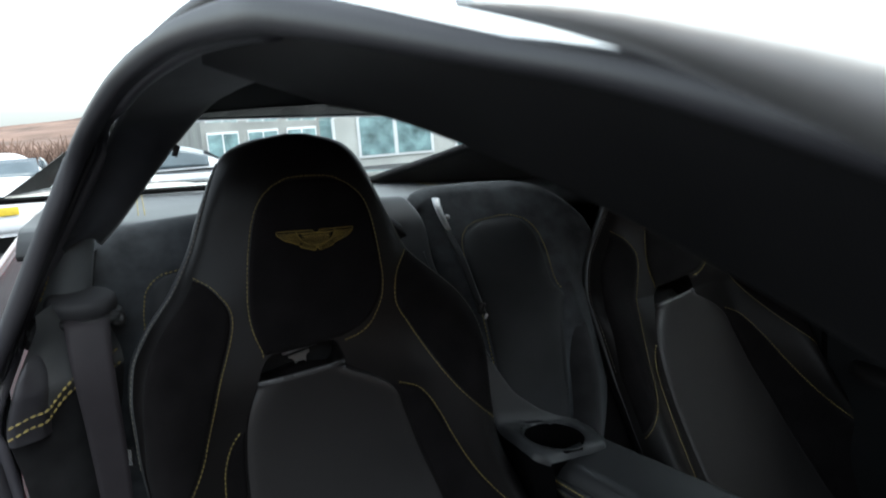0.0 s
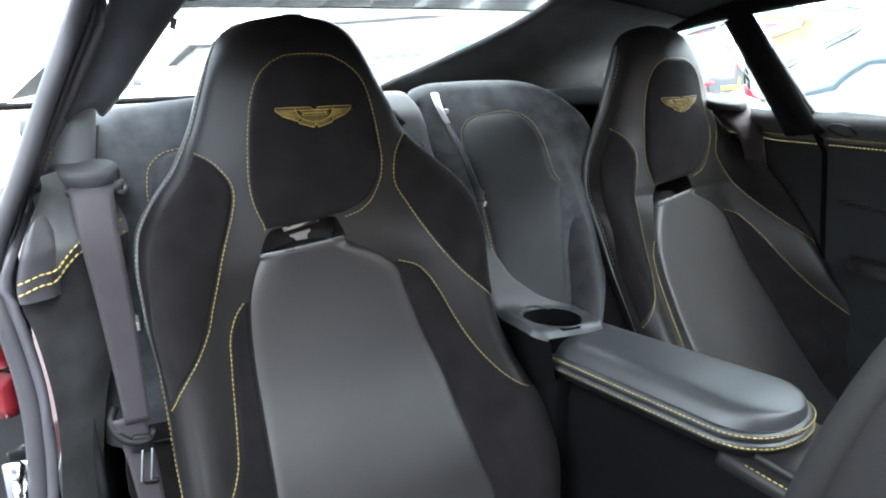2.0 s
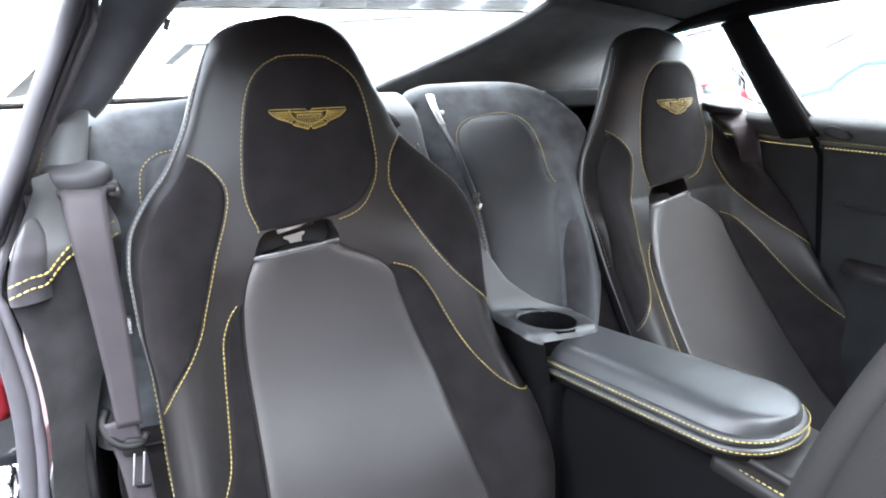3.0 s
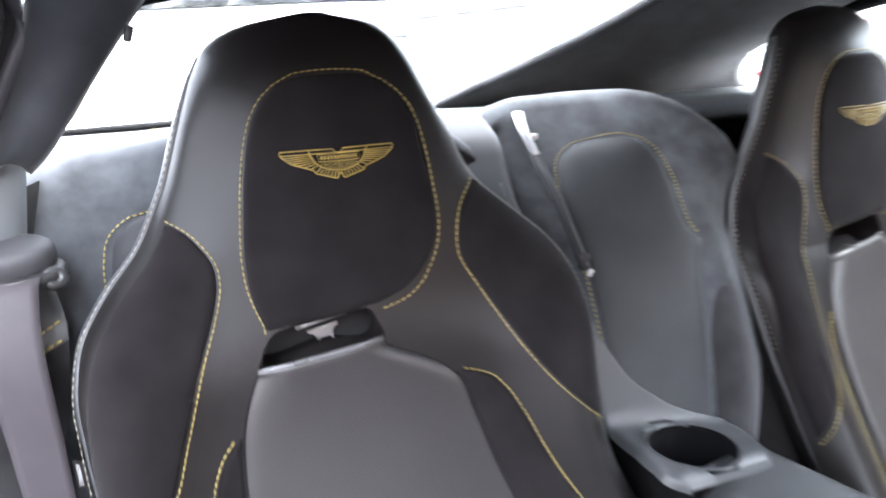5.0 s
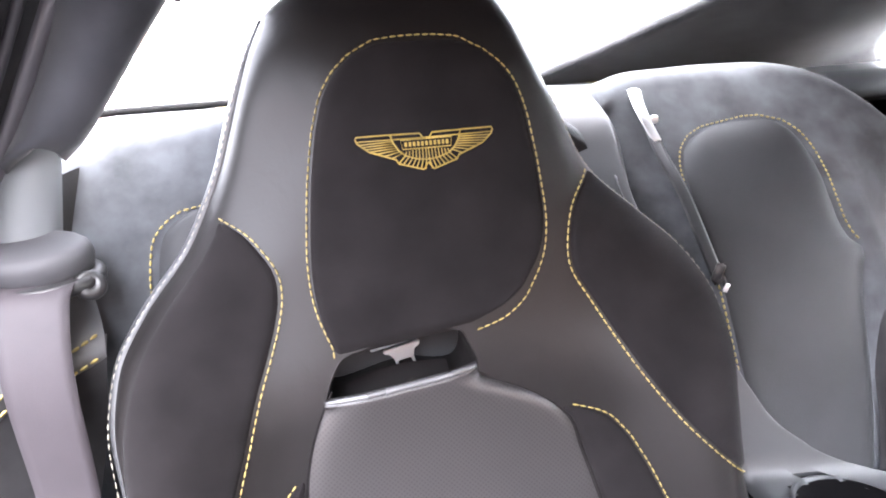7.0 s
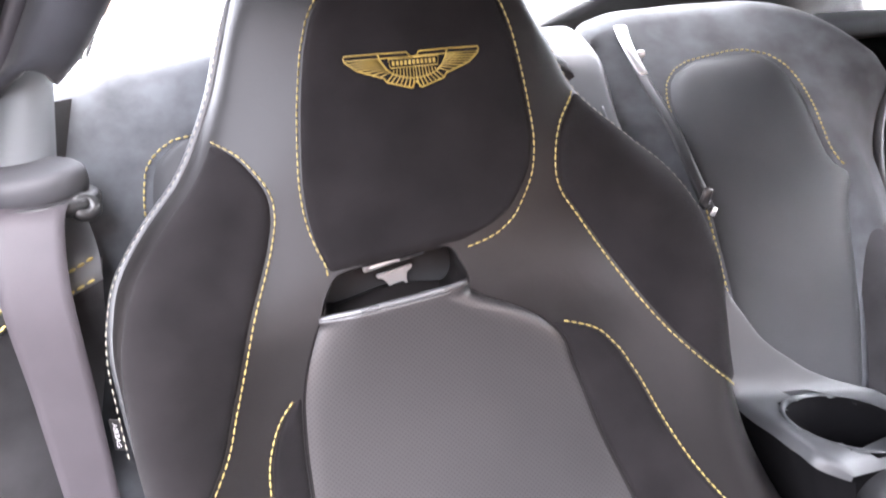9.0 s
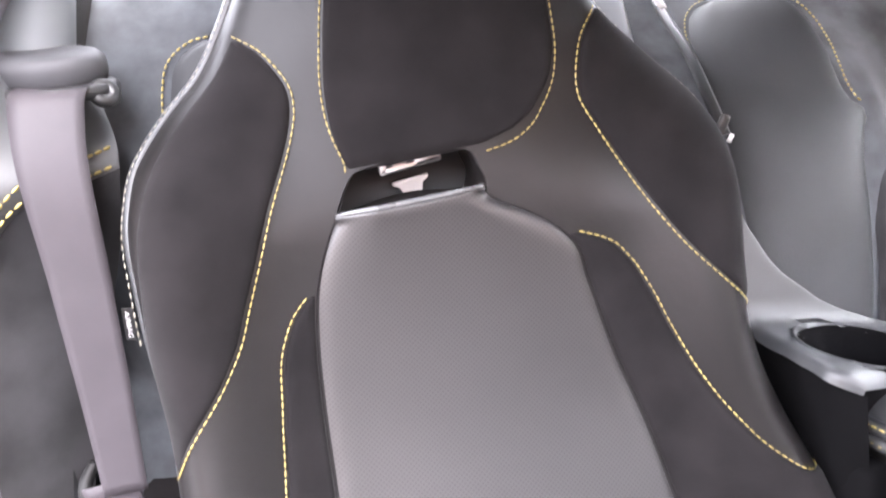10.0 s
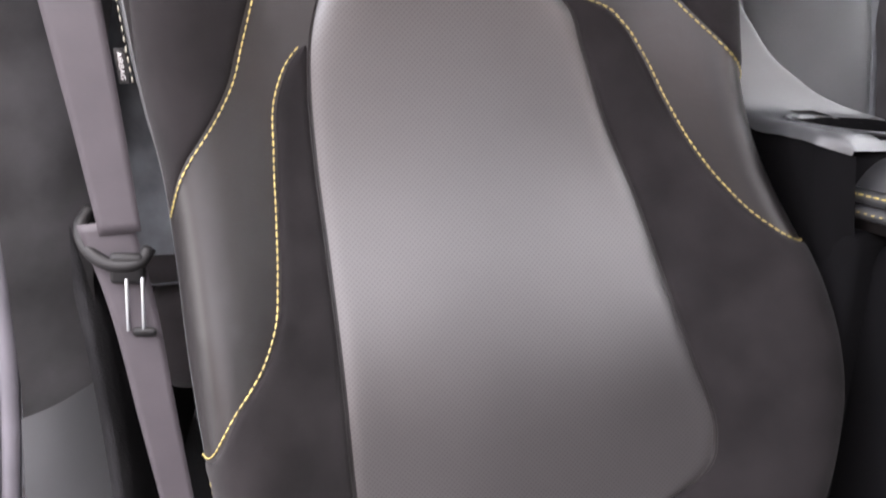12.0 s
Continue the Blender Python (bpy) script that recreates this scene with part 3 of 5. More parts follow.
# bodywork of the car outside the seal
body = thing("bodywork", "dark red painted rear wing of the car with a black door jamb", "car body", kind="structure")
part("wing", sheet(lambda s, t: Vector((-0.83 - 0.05 * math.sin(math.pi * t) - 0.03 * s, 0.02 + 1.3 * s, 0.25 + 0.62 * t)), 12, 12, 0.01), MAROON, body)
part("jamb", sheet(lambda s, t: Vector((-0.86 + 0.09 * s, 0.01, 0.20 + 0.64 * t)), 6, 12, 0.01), BLACKPAINT, body)
part("jamb_edge", tube(path_of([(-0.812, 0.0, 0.60), (-0.814, 0.0, 0.68), (-0.808, 0.0, 0.75)], 12), 0.022, 10), MAROON, body, "dark red painted jamb edge")
part("sill", block((0.12, 1.6, 0.16), (-0.82, -0.75, 0.22), 0.03), BLACKPAINT, body)
striker = thing("door_striker", "polished metal door striker bolted to the jamb", "striker")
part("plate", block((0.040, 0.006, 0.07), (-0.808, -0.008, 0.495), 0.004), CHROME, striker)
part("loop", tube(path_of([(-0.808, -0.01, 0.515), (-0.806, -0.05, 0.513), (-0.806, -0.052, 0.48), (-0.808, -0.01, 0.478)], 20), 0.006, 8, up=(1, 0, 0)), CHROME, striker)
for z in (0.524, 0.466):
    part("bolt", round_bar(0.009, 0.008, pose(-0.808, -0.014, z, 90), sides=6), CHROME, striker)


# ---------- front seats ----------
OUT_L = smoothed([(0.26, -0.21), (0.32, -0.225), (0.425, -0.236), (0.50, -0.241), (0.554, -0.243), (0.595, -0.245), (0.637, -0.248), (0.684, -0.254), (0.74, -0.258), (0.795, -0.259), (0.825, -0.253), (0.856, -0.234), (0.892, -0.203), (0.93, -0.181), (0.957, -0.168), (0.993, -0.155), (1.029, -0.142), (1.064, -0.127), (1.084, -0.114), (1.096, -0.098), (1.107, -0.068), (1.116, -0.015)])
OUT_R = smoothed([(0.26, 0.27), (0.314, 0.297), (0.373, 0.317), (0.424, 0.325), (0.465, 0.324), (0.505, 0.316), (0.535, 0.305), (0.589, 0.280), (0.637, 0.262), (0.685, 0.252), (0.751, 0.249), (0.803, 0.250), (0.832, 0.246), (0.866, 0.227), (0.894, 0.197), (0.933, 0.153), (0.982, 0.128), (1.013, 0.114), (1.042, 0.102), (1.073, 0.089), (1.091, 0.077), (1.106, 0.053), (1.116, 0.010)])
RIDGE = smoothed([(0.26, 0.06), (0.55, 0.055), (0.70, 0.045), (0.80, 0.03), (0.93, 0.0), (1.12, 0.0)])


SHAPE = {"lean": 0.0, "bolster": 0.0}


def seat_y(u, z):
    """How far back the seat's front lies: a reclined plane, hollowed between its side bolsters and rounded at the head.
    SHAPE: how far its lower half is wound forward, and how much further its outer bolster stands out."""
    y = -0.25 * (0.95 - z) - SHAPE["lean"] * max(0.0, 0.8 - z)
    k = min(1, max(0, (z - 0.76) / 0.16))
    k = k * k * (3 - 2 * k)
    y += k * 0.03 * min(1.6, (u / 0.165) ** 2)
    if z > 1.0:
        y += 0.044 * ((z - 1.0) / 0.116) ** 2.6
    if 0.40 < z < 0.82:
        y += 0.019 * math.sin(math.pi * (z - 0.40) / 0.42) ** 2
    d = max(0.0, min(u - OUT_L(z), OUT_R(z) - u))
    bump = (0.35 + 0.65 * math.sin(min(1, d / 0.032) * math.pi / 2)) * math.exp(-((max(0, d - 0.032) / 0.055) ** 2))
    y -= RIDGE(z) * bump * (1 + (SHAPE["bolster"] if u > 0.5 * (OUT_L(z) + OUT_R(z)) else 0.0))
    y += 0.018 * math.exp(-d / 0.008)
    return y


def seat_point(u, z, off=0.0):
    e = 0.002
    p = Vector((u, seat_y(u, z), z))
    if off:
        n = Vector((2 * e, seat_y(u + e, z) - seat_y(u - e, z), 0)).cross(Vector((0, seat_y(u, z + e) - seat_y(u, z - e), 2 * e))).normalized()
        p += n * off
    return p


def seat_normal(p):
    e = 0.002
    return Vector((2 * e, seat_y(p.x + e, p.z) - seat_y(p.x - e, p.z), 0)).cross(Vector((0, seat_y(p.x, p.z + e) - seat_y(p.x, p.z - e), 2 * e))).normalized()


HEAD_L = smoothed([(0.822, -0.086), (0.834, -0.091), (0.855, -0.097), (0.876, -0.099), (0.919, -0.096), (0.966, -0.089), (0.996, -0.082), (1.022, -0.071), (1.039, -0.056), (1.049, -0.037), (1.053, -0.012)])
HEAD_R = smoothed([(0.822, 0.016), (0.828, 0.041), (0.838, 0.060), (0.856, 0.076), (0.875, 0.087), (0.896, 0.092), (0.933, 0.092), (0.970, 0.089), (1.002, 0.083), (1.021, 0.075), (1.038, 0.059), (1.048, 0.041), (1.053, 0.016)])
PAD_L = smoothed([(0.30, -0.117), (0.36, -0.119), (0.468, -0.120), (0.557, -0.123), (0.64, -0.126), (0.692, -0.125), (0.726, -0.121), (0.756, -0.112), (0.785, -0.098), (0.797, -0.090)])
PAD_R = smoothed([(0.29, 0.10), (0.308, 0.155), (0.325, 0.185), (0.344, 0.203), (0.370, 0.210), (0.435, 0.196), (0.500, 0.177), (0.577, 0.155), (0.643, 0.130), (0.710, 0.109), (0.745, 0.096), (0.760, 0.080), (0.772, 0.060), (0.780, 0.042), (0.785, 0.030), (0.797, 0.020)])
IN_L = smoothed([(0.411, -0.233), (0.428, -0.220), (0.467, -0.196), (0.488, -0.177), (0.512, -0.165), (0.545, -0.160), (0.588, -0.157), (0.639, -0.154), (0.686, -0.148), (0.710, -0.136), (0.724, -0.123)])
IN_R = smoothed([(0.535, 0.303), (0.548, 0.270), (0.565, 0.244), (0.595, 0.215), (0.630, 0.191), (0.663, 0.174), (0.707, 0.154), (0.728, 0.141), (0.745, 0.120), (0.753, 0.094)])
SH_L = smoothed([(0.597, -0.244), (0.642, -0.222), (0.672, -0.200), (0.697, -0.186), (0.721, -0.178), (0.753, -0.167), (0.797, -0.152), (0.821, -0.142), (0.843, -0.134), (0.866, -0.129), (0.883, -0.131), (0.899, -0.141), (0.915, -0.157), (0.925, -0.176)])
SH_R = smoothed([(0.676, 0.252), (0.743, 0.187), (0.770, 0.168), (0.803, 0.148), (0.834, 0.131), (0.862, 0.117), (0.888, 0.118), (0.914, 0.127), (0.937, 0.146)])
SLOT = [(p.x, p.z) for p in path_of([(-0.036, 0, 0.782), (-0.101, 0, 0.779), (-0.097, 0, 0.792), (-0.091, 0, 0.804), (-0.083, 0, 0.814), (-0.068, 0, 0.8185), (-0.04, 0, 0.8235), (0.0, 0, 0.8275), (0.012, 0, 0.825), (0.018, 0, 0.814), (0.024, 0, 0.7985), (0.020, 0, 0.784), (-0.034, 0, 0.784)], 60)][:-1]
MID_U, MID_Z = -0.034, 0.803


def inside(x, y, poly):
    hit = False
    for (x0, y0), (x1, y1) in zip(poly, poly[1:] + poly[:1]):
        if (y0 > y) != (y1 > y) and x < (x1 - x0) * (y - y0) / (y1 - y0) + x0:
            hit = not hit
    return hit


def cover_panel(z0, z1, left, right, nu, nv, lift=0.0035, skew=0.0):
    """A sewn panel on the seat's front between two lines: flush at its seams, padded inside; skew tilts its lower edge."""
    wide = max(right(z0 + (z1 - z0) * k / 20) - left(z0 + (z1 - z0) * k / 20) for k in range(21))

    def fn(s, t):
        z = z0 + (z1 - z0) * t
        a, b = left(z), right(z)
        s = 0.5 - 0.5 * math.cos(math.pi * s) * (0.55 + 0.45 * abs(math.cos(math.pi * s)))
        u = a + (b - a) * s
        e = min((b - a) * min(s, 1 - s), (z1 - z0) * min(t, 1 - t))
        z += skew * (u + 0.04) * (1 - t) ** 4
        return seat_point(u, z, -0.0022 + (lift + 0.0022) * (1 - math.exp(-e / 0.0025)))

    return sheet(fn, nu, nv)


def seam(line, z0, z1, shift, n=60, off=0.0012):
    return [seat_point(line(z) + shift, z, off) for z in np.linspace(z0, z1, n)]


def front_seat():
    seat = thing("front_seat", "charcoal leather and black suede bucket seat with yellow stitching", "car seat", group="front seats")
    zs = list(np.linspace(0.26, 0.765, 62)) + list(np.linspace(0.765, 0.835, 30)[1:]) + list(np.linspace(0.835, 1.02, 26)[1:]) + list(1.02 + 0.0955 * np.sin(np.linspace(0, math.pi / 2, 15)[1:]))

    turn = sorted((math.atan2(z - MID_Z, u - MID_U), math.hypot(u - MID_U, z - MID_Z)) for u, z in SLOT)
    turn = [(turn[-1][0] - 2 * math.pi, turn[-1][1])] + turn + [(turn[0][0] + 2 * math.pi, turn[0][1])]
    angles, reaches = [a for a, r in turn], [r for a, r in turn]

    def share(u, z):
        """How far out a point lies from the slot's middle: 1 on its edge."""
        return math.hypot(u - MID_U, z - MID_Z) / float(np.interp(math.atan2(z - MID_Z, u - MID_U), angles, reaches))

    def place(s, t):
        k = min(len(zs) - 1, t * (len(zs) - 1))
        z = float(np.interp(k, range(len(zs)), zs))
        return OUT_L(z) + (OUT_R(z) - OUT_L(z)) * (0.5 - 0.5 * math.cos(math.pi * s)), z

    def front(s, t):
        u, z = place(s, round(t * (len(zs) - 1)) / (len(zs) - 1))
        k = share(u, z) if abs(u - MID_U) < 0.1 and abs(z - MID_Z) < 0.05 else 9
        if 0.84 < k < 1:
            u, z = MID_U + (u - MID_U) / k, MID_Z + (z - MID_Z) / k
        return seat_point(u, z)

    def hollow(s, t):
        u, z = place(s, t)
        return abs(u - MID_U) < 0.1 and abs(z - MID_Z) < 0.05 and share(u, z) < 0.93

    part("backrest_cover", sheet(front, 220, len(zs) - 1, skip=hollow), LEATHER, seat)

    def shell(s, t):
        z = zs[round(t * (len(zs) - 1))]
        a, b = OUT_L(z), OUT_R(z)
        deep = 0.055 * math.sqrt(max(0.0, 1 - max(0, (z - 1.0) / 0.1175) ** 2)) + 0.004
        c = math.cos(math.pi * s)
        u = (a + b) / 2 + (b - a) / 2 * (abs(c) ** 0.55 * (1 if c >= 0 else -1)) * (1 + 0.02 * math.sin(math.pi * s))
        y0 = seat_y(a if s > 0.5 else b, z)
        mid = -0.25 * (0.95 - z) - SHAPE["lean"] * max(0.0, 0.8 - z) + 0.03
        w = math.sin(math.pi * s)
        return Vector((u, y0 * (1 - w) + mid * w + deep * w ** 0.8, z))

    def shell_gap(s, t):
        p = shell(s, t)
        return p.y > 0.02 and -0.12 < p.x < 0.05 and 0.765 < p.z < 0.845

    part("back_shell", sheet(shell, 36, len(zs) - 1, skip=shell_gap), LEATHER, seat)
    n = len(SLOT)
    wider = lambda u, z, k: (MID_U + (u - MID_U) * k, MID_Z + (z - MID_Z) * (k * 1.06))
    rim = bmesh.new()
    rows = [[rim.verts.new(seat_point(*wider(u, z, k), off)) for u, z in SLOT] for k, off in ((1.03, -0.0006), (1.02, 0.0004), (1.01, 0.0003), (0.995, -0.0015))]
    for r0, r1 in zip(rows, rows[1:]):
        for i in range(n):
            rim.faces.new((r0[i], r0[(i + 1) % n], r1[(i + 1) % n], r1[i]))
    part("slot_rim", rim, LEATHER, seat)
    liner = bmesh.new()
    rows = [[liner.verts.new(seat_point(*wider(u, z, k), -0.001) + Vector((0, d, 0))) for u, z in SLOT] for d, k in ((0.0, 1.0), (0.006, 0.97), (0.03, 0.95), (0.055, 0.97), (0.10, 1.0))]
    for r0, r1 in zip(rows, rows[1:]):
        for i in range(n):
            liner.faces.new((r0[i], r0[(i + 1) % n], r1[(i + 1) % n], r1[i]))
    part("slot_liner", liner, LEATHER, seat)
    part("slot_foot", sheet(lambda s, t: Vector((-0.086 + 0.090 * s, -0.036 + 0.034 * t, 0.774 + (0.004 + 0.010 * s) * t + 0.006 * math.sin(math.pi * s) * math.sin(0.5 * math.pi * t))), 20, 8), LEATHER, seat, "dark leather fold at the foot of the slot")
    part("head_panel", cover_panel(0.8205, 1.0545, lambda z: HEAD_L(min(1.053, max(0.822, z))) - 0.0025, lambda z: HEAD_R(min(1.053, max(0.822, z))) + 0.0025, 36, 44, skew=0.12), SUEDE, seat, "black suede headrest panel")

    def roll(a, z):
        """The pad swells forward into a rolled edge below the slot."""
        return 0.009 * math.exp(-max(0.0, pad_top(a) - z) / 0.030) * min(1.0, 6 * a * (1 - a)) ** 0.6

    def pad_top(a):
        """Its upper edge rises a little towards the middle of the car."""
        return 0.778 + 0.014 * a

    def pad(s, t):
        a = 0.5 - 0.5 * math.cos(math.pi * s)
        if t > 0.9:
            k = (t - 0.9) / 0.1
            z = pad_top(a)
            p = seat_point(PAD_L(z) + (PAD_R(z) - PAD_L(z)) * a, z, 0.0037 + roll(a, z))
            q = min(1, k / 0.6) * math.pi / 2
            return p + Vector((0, 0.009 * (1 - math.cos(q)) + 0.035 * max(0, k - 0.6), 0.005 * math.sin(q) - 0.040 * max(0, k - 0.6)))
        z = 0.30 + (pad_top(a) - 0.30) * t / 0.9
        lo, hi = PAD_L(z), PAD_R(z)
        e = min((hi - lo) * min(a, 1 - a), z - 0.30)
        return seat_point(lo + (hi - lo) * a, z, -0.0018 + 0.0055 * (1 - math.exp(-e / 0.006)) + roll(a, z))

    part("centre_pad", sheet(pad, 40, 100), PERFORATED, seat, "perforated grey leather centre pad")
    # thin pale tube added as the highlight along the rolled edge
    part("pad_edge_glint", tube([pad(s, 0.938) + Vector((0, -0.0006, -0.0004)) for s in np.linspace(0.06, 0.94, 50)], [float(0.0026 * min(1, 0.25 + 6 * a * (1 - a))) for a in np.linspace(0, 1, 50)], 8, up=(0, 1, 0)), EDGE_GLINT, seat, "pale highlight strip along the rolled upper edge of the centre pad")
    for line in (PAD_L, PAD_R):
        part("seam", tube([seat_point(line(z), z, 0.0002) for z in np.linspace(0.31, 0.79, 60)], 0.0006, 5, up=(0, 1, 0)), SUEDE, seat)
    part("inner_panel", cover_panel(0.27, 0.724, lambda z: IN_L(z) - 0.002 if z > 0.411 else OUT_L(z) + 0.004, PAD_L, 24, 70), SUEDE, seat, "black suede inner bolster panel")
    part("inner_panel", cover_panel(0.27, 0.753, PAD_R, lambda z: IN_R(z) + 0.0015 if z > 0.535 else OUT_R(z) - 0.003, 24, 70), SUEDE, seat, "black suede inner bolster panel")
    part("shoulder_panel", cover_panel(0.60, 0.925, lambda z: OUT_L(z) + 0.004 + 0.011 * min(1, max(0, (z - 0.70) / 0.12)), lambda z: SH_L(z) + 0.002, 22, 50), SUEDE, seat, "black suede shoulder panel")
    part("shoulder_panel", cover_panel(0.68, 0.937, lambda z: SH_R(z) - 0.002, lambda z: OUT_R(z) - 0.003, 22, 44), SUEDE, seat, "black suede shoulder panel")

    # seams
    head_line = seam(HEAD_L, 0.815, 1.047, -0.004, 60) + [seat_point(u, 1.0565 - 0.0025 * (u / 0.035) ** 2, 0.001) for u in np.linspace(-0.034, 0.036, 10)] + seam(HEAD_R, 1.047, 0.8235, 0.003, 60)
    part("stitching", stitches(head_line, seat_normal), THREAD, seat, "yellow thread")
    for line, z0, z1, shift in ((SH_L, 0.598, 0.927, 0.004), (SH_R, 0.678, 0.938, -0.004), (IN_L, 0.411, 0.724, -0.004), (IN_R, 0.535, 0.754, 0.003)):
        part("stitching", stitches(seam(line, z0, z1, shift, 90), seat_normal), THREAD, seat, "yellow thread")
    part("stitching", stitches([seat_point(OUT_L(z) + 0.0035, z, 0.0052) for z in np.linspace(0.70, 1.06, 70)], seat_normal, 0.0075, 0.0048, 0.0005), PALE_THREAD, seat, "pale thread along the outer seam")
    part("stitching", stitches([seat_point(OUT_R(z) - 0.005, z, 0.0016) for z in np.linspace(0.80, 1.07, 50)], seat_normal, 0.0075, 0.0052, 0.0006), PALE_THREAD, seat, "pale thread along the outer seam")
    part("stitching", stitches([Vector((OUT_L(z) - 0.003, -0.25 * (0.95 - z) + 0.062, z)) for z in np.linspace(0.45, 0.80, 30)], lambda p: Vector((-1, 0, 0)), 0.0075, 0.0052, 0.0009), THREAD, seat, "yellow thread on the side of the backrest")
    part("stitching", stitches([seat_point(-0.229 + 0.016 * k, 0.408 - 0.10 * k, 0.0012) for k in np.linspace(0, 1, 12)], seat_normal), THREAD, seat, "yellow thread")
    part("edge_strip", tube([seat_point(OUT_L(z) + 0.001, z, 0.0) + Vector((0, 0.004, 0)) for z in np.linspace(0.30, 1.075, 110)], [float(0.0055 - 0.0042 * min(1, max(0, (0.82 - z) / 0.2)) - 0.003 * max(0, (z - 1.0) / 0.075)) for z in np.linspace(0.30, 1.075, 110)], 10), LEATHER_SOFT, seat, "smooth grey leather edge strip")

    # emblem: two spread wings of golden thread
    on = lambda u, v: seat_point(u, 0.9805 + v, 0.0040)
    word = bmesh.new()
    for k in range(11):
        block((0.0021, 0.0012, 0.0036), tuple(on(-0.0165 + 0.0033 * k, -0.0079)), 0.0003, bm=word)
    emblem = part("emblem", word, EMBROIDERY, seat, "golden embroidered winged emblem")

    def strand(name, points, thick=0.00052):
        part(name, tube([on(u, v) for u, v in points], thick, 6, up=(0, 1, 0)), EMBROIDERY, emblem)

    along = lambda line, q: (float(np.interp(q * (len(line) - 1), range(len(line)), [p[0] for p in line])), float(np.interp(q * (len(line) - 1), range(len(line)), [p[1] for p in line])))
    arc = lambda u: -0.0160 - 0.0042 * (1 - (u / 0.0179) ** 2)
    for side in (-1, 1):
        m = lambda line: [(side * u, v) for u, v in line]
        strand("wing_outline", m([(0.0, -0.0036), (0.0028, -0.0034), (0.0050, 0.0), (0.030, 0.0003), (0.0545, 0.0), (0.0552, -0.0018), (0.0540, -0.0048), (0.0455, -0.0116), (0.0252, -0.0188), (0.0233, -0.0220), (0.0042, -0.0278), (0.0, -0.0225)]), 0.0007)
        strand("wing_bar", m([(0.0040, -0.0034), (0.0274, -0.0034), (0.0535, -0.0036)]))
        strand("divider", m([(0.0280, -0.0002), (0.0262, -0.0060), (0.0225, -0.0120), (0.0179, -0.0160)]), 0.0007)
        strand("collar", m([(0.0, -0.0044), (0.0203, -0.0044), (0.0192, -0.0114), (0.0, -0.0114)]))
        strand("arc", m([(u, arc(u)) for u in np.linspace(0.0179, 0, 9)]), 0.0006)
        for k in range(7):
            q = (k + 0.5) / 7
            strand("feather", m([along([(0.0270, -0.0040), (0.0240, -0.0100), (0.0195, -0.0152)], q), along([(0.0538, -0.0050), (0.0455, -0.0116), (0.0252, -0.0186)], q)]))
        for k in range(7):
            u = 0.0012 + 0.0027 * k
            strand("feather", m([(0.0010 + 0.0026 * k, -0.0114 - 0.0003 * k), (u, arc(u)), (u * 1.28 + 0.0012, min(-0.0205, -0.0278 + 0.0058 * max(0, u * 1.28 - 0.003) / 0.019))]))

    # cushion, its side and the tag sewn into the bolster
    part("cushion", block((0.50, 0.52, 0.11), (0.03, -0.36, 0.195), 0.05, segments=4), PERFORATED, seat)
    part("seat_base", block((0.42, 0.50, 0.03), (0.03, -0.30, 0.165), 0.015), PLASTIC, seat)
    tag = bmesh.new()
    face = pose(-0.268, -0.040, 0.711, 0, 0, -25)
    block((0.010, 0.0016, 0.027), (0, 0, 0), 0.0005, bm=tag)
    tag.transform(face)
    tag_ob = part("tag", tag, PLASTIC, seat, "black fabric tag with white lettering")
    font = bpy.data.curves.new("lettering", "FONT")
    font.body, font.size, font.align_x, font.align_y = "AIRBAG", 0.0063, "CENTER", "CENTER"
    loose = new("lettering", font)
    mesh = bpy.data.meshes.new_from_object(loose.evaluated_get(bpy.context.evaluated_depsgraph_get()))
    bpy.data.objects.remove(loose)
    mesh.transform(face @ pose(0, -0.0012, 0, 90) @ pose(0, 0, 0, 0, 0, -90))
    mesh.materials.append(SIGNWHITE)
    ob = new("lettering", mesh)
    ob.parent = tag_ob
    return seat


seat_near = front_seat()
SHAPE["lean"], SHAPE["bolster"] = 0.43, 1.6
seat_far = front_seat()
seat_far.matrix_basis = pose(0.409, 0.118, 0.934, 0, 0, 9.2) @ Matrix.Rotation(radians(6.1), 4, "X") @ pose(0, 0, -0.95)
SHAPE["lean"], SHAPE["bolster"] = 0.0, 0.0
seat_near.location = (-0.37, 0.0, 0.0)


# ---------- rear seats ----------
rear_y = smoothed([(0.40, -0.045), (0.50, -0.040), (0.64, -0.030), (0.75, 0.008), (0.82, 0.047), (0.88, 0.10), (0.92, 0.145), (0.95, 0.175), (1.0, 0.22), (1.1, 0.31)])
rear_y_near = smoothed([(0.40, 0.02), (0.60, 0.03), (0.80, 0.04), (0.90, 0.065), (0.95, 0.09), (1.0, 0.12), (1.1, 0.18)])


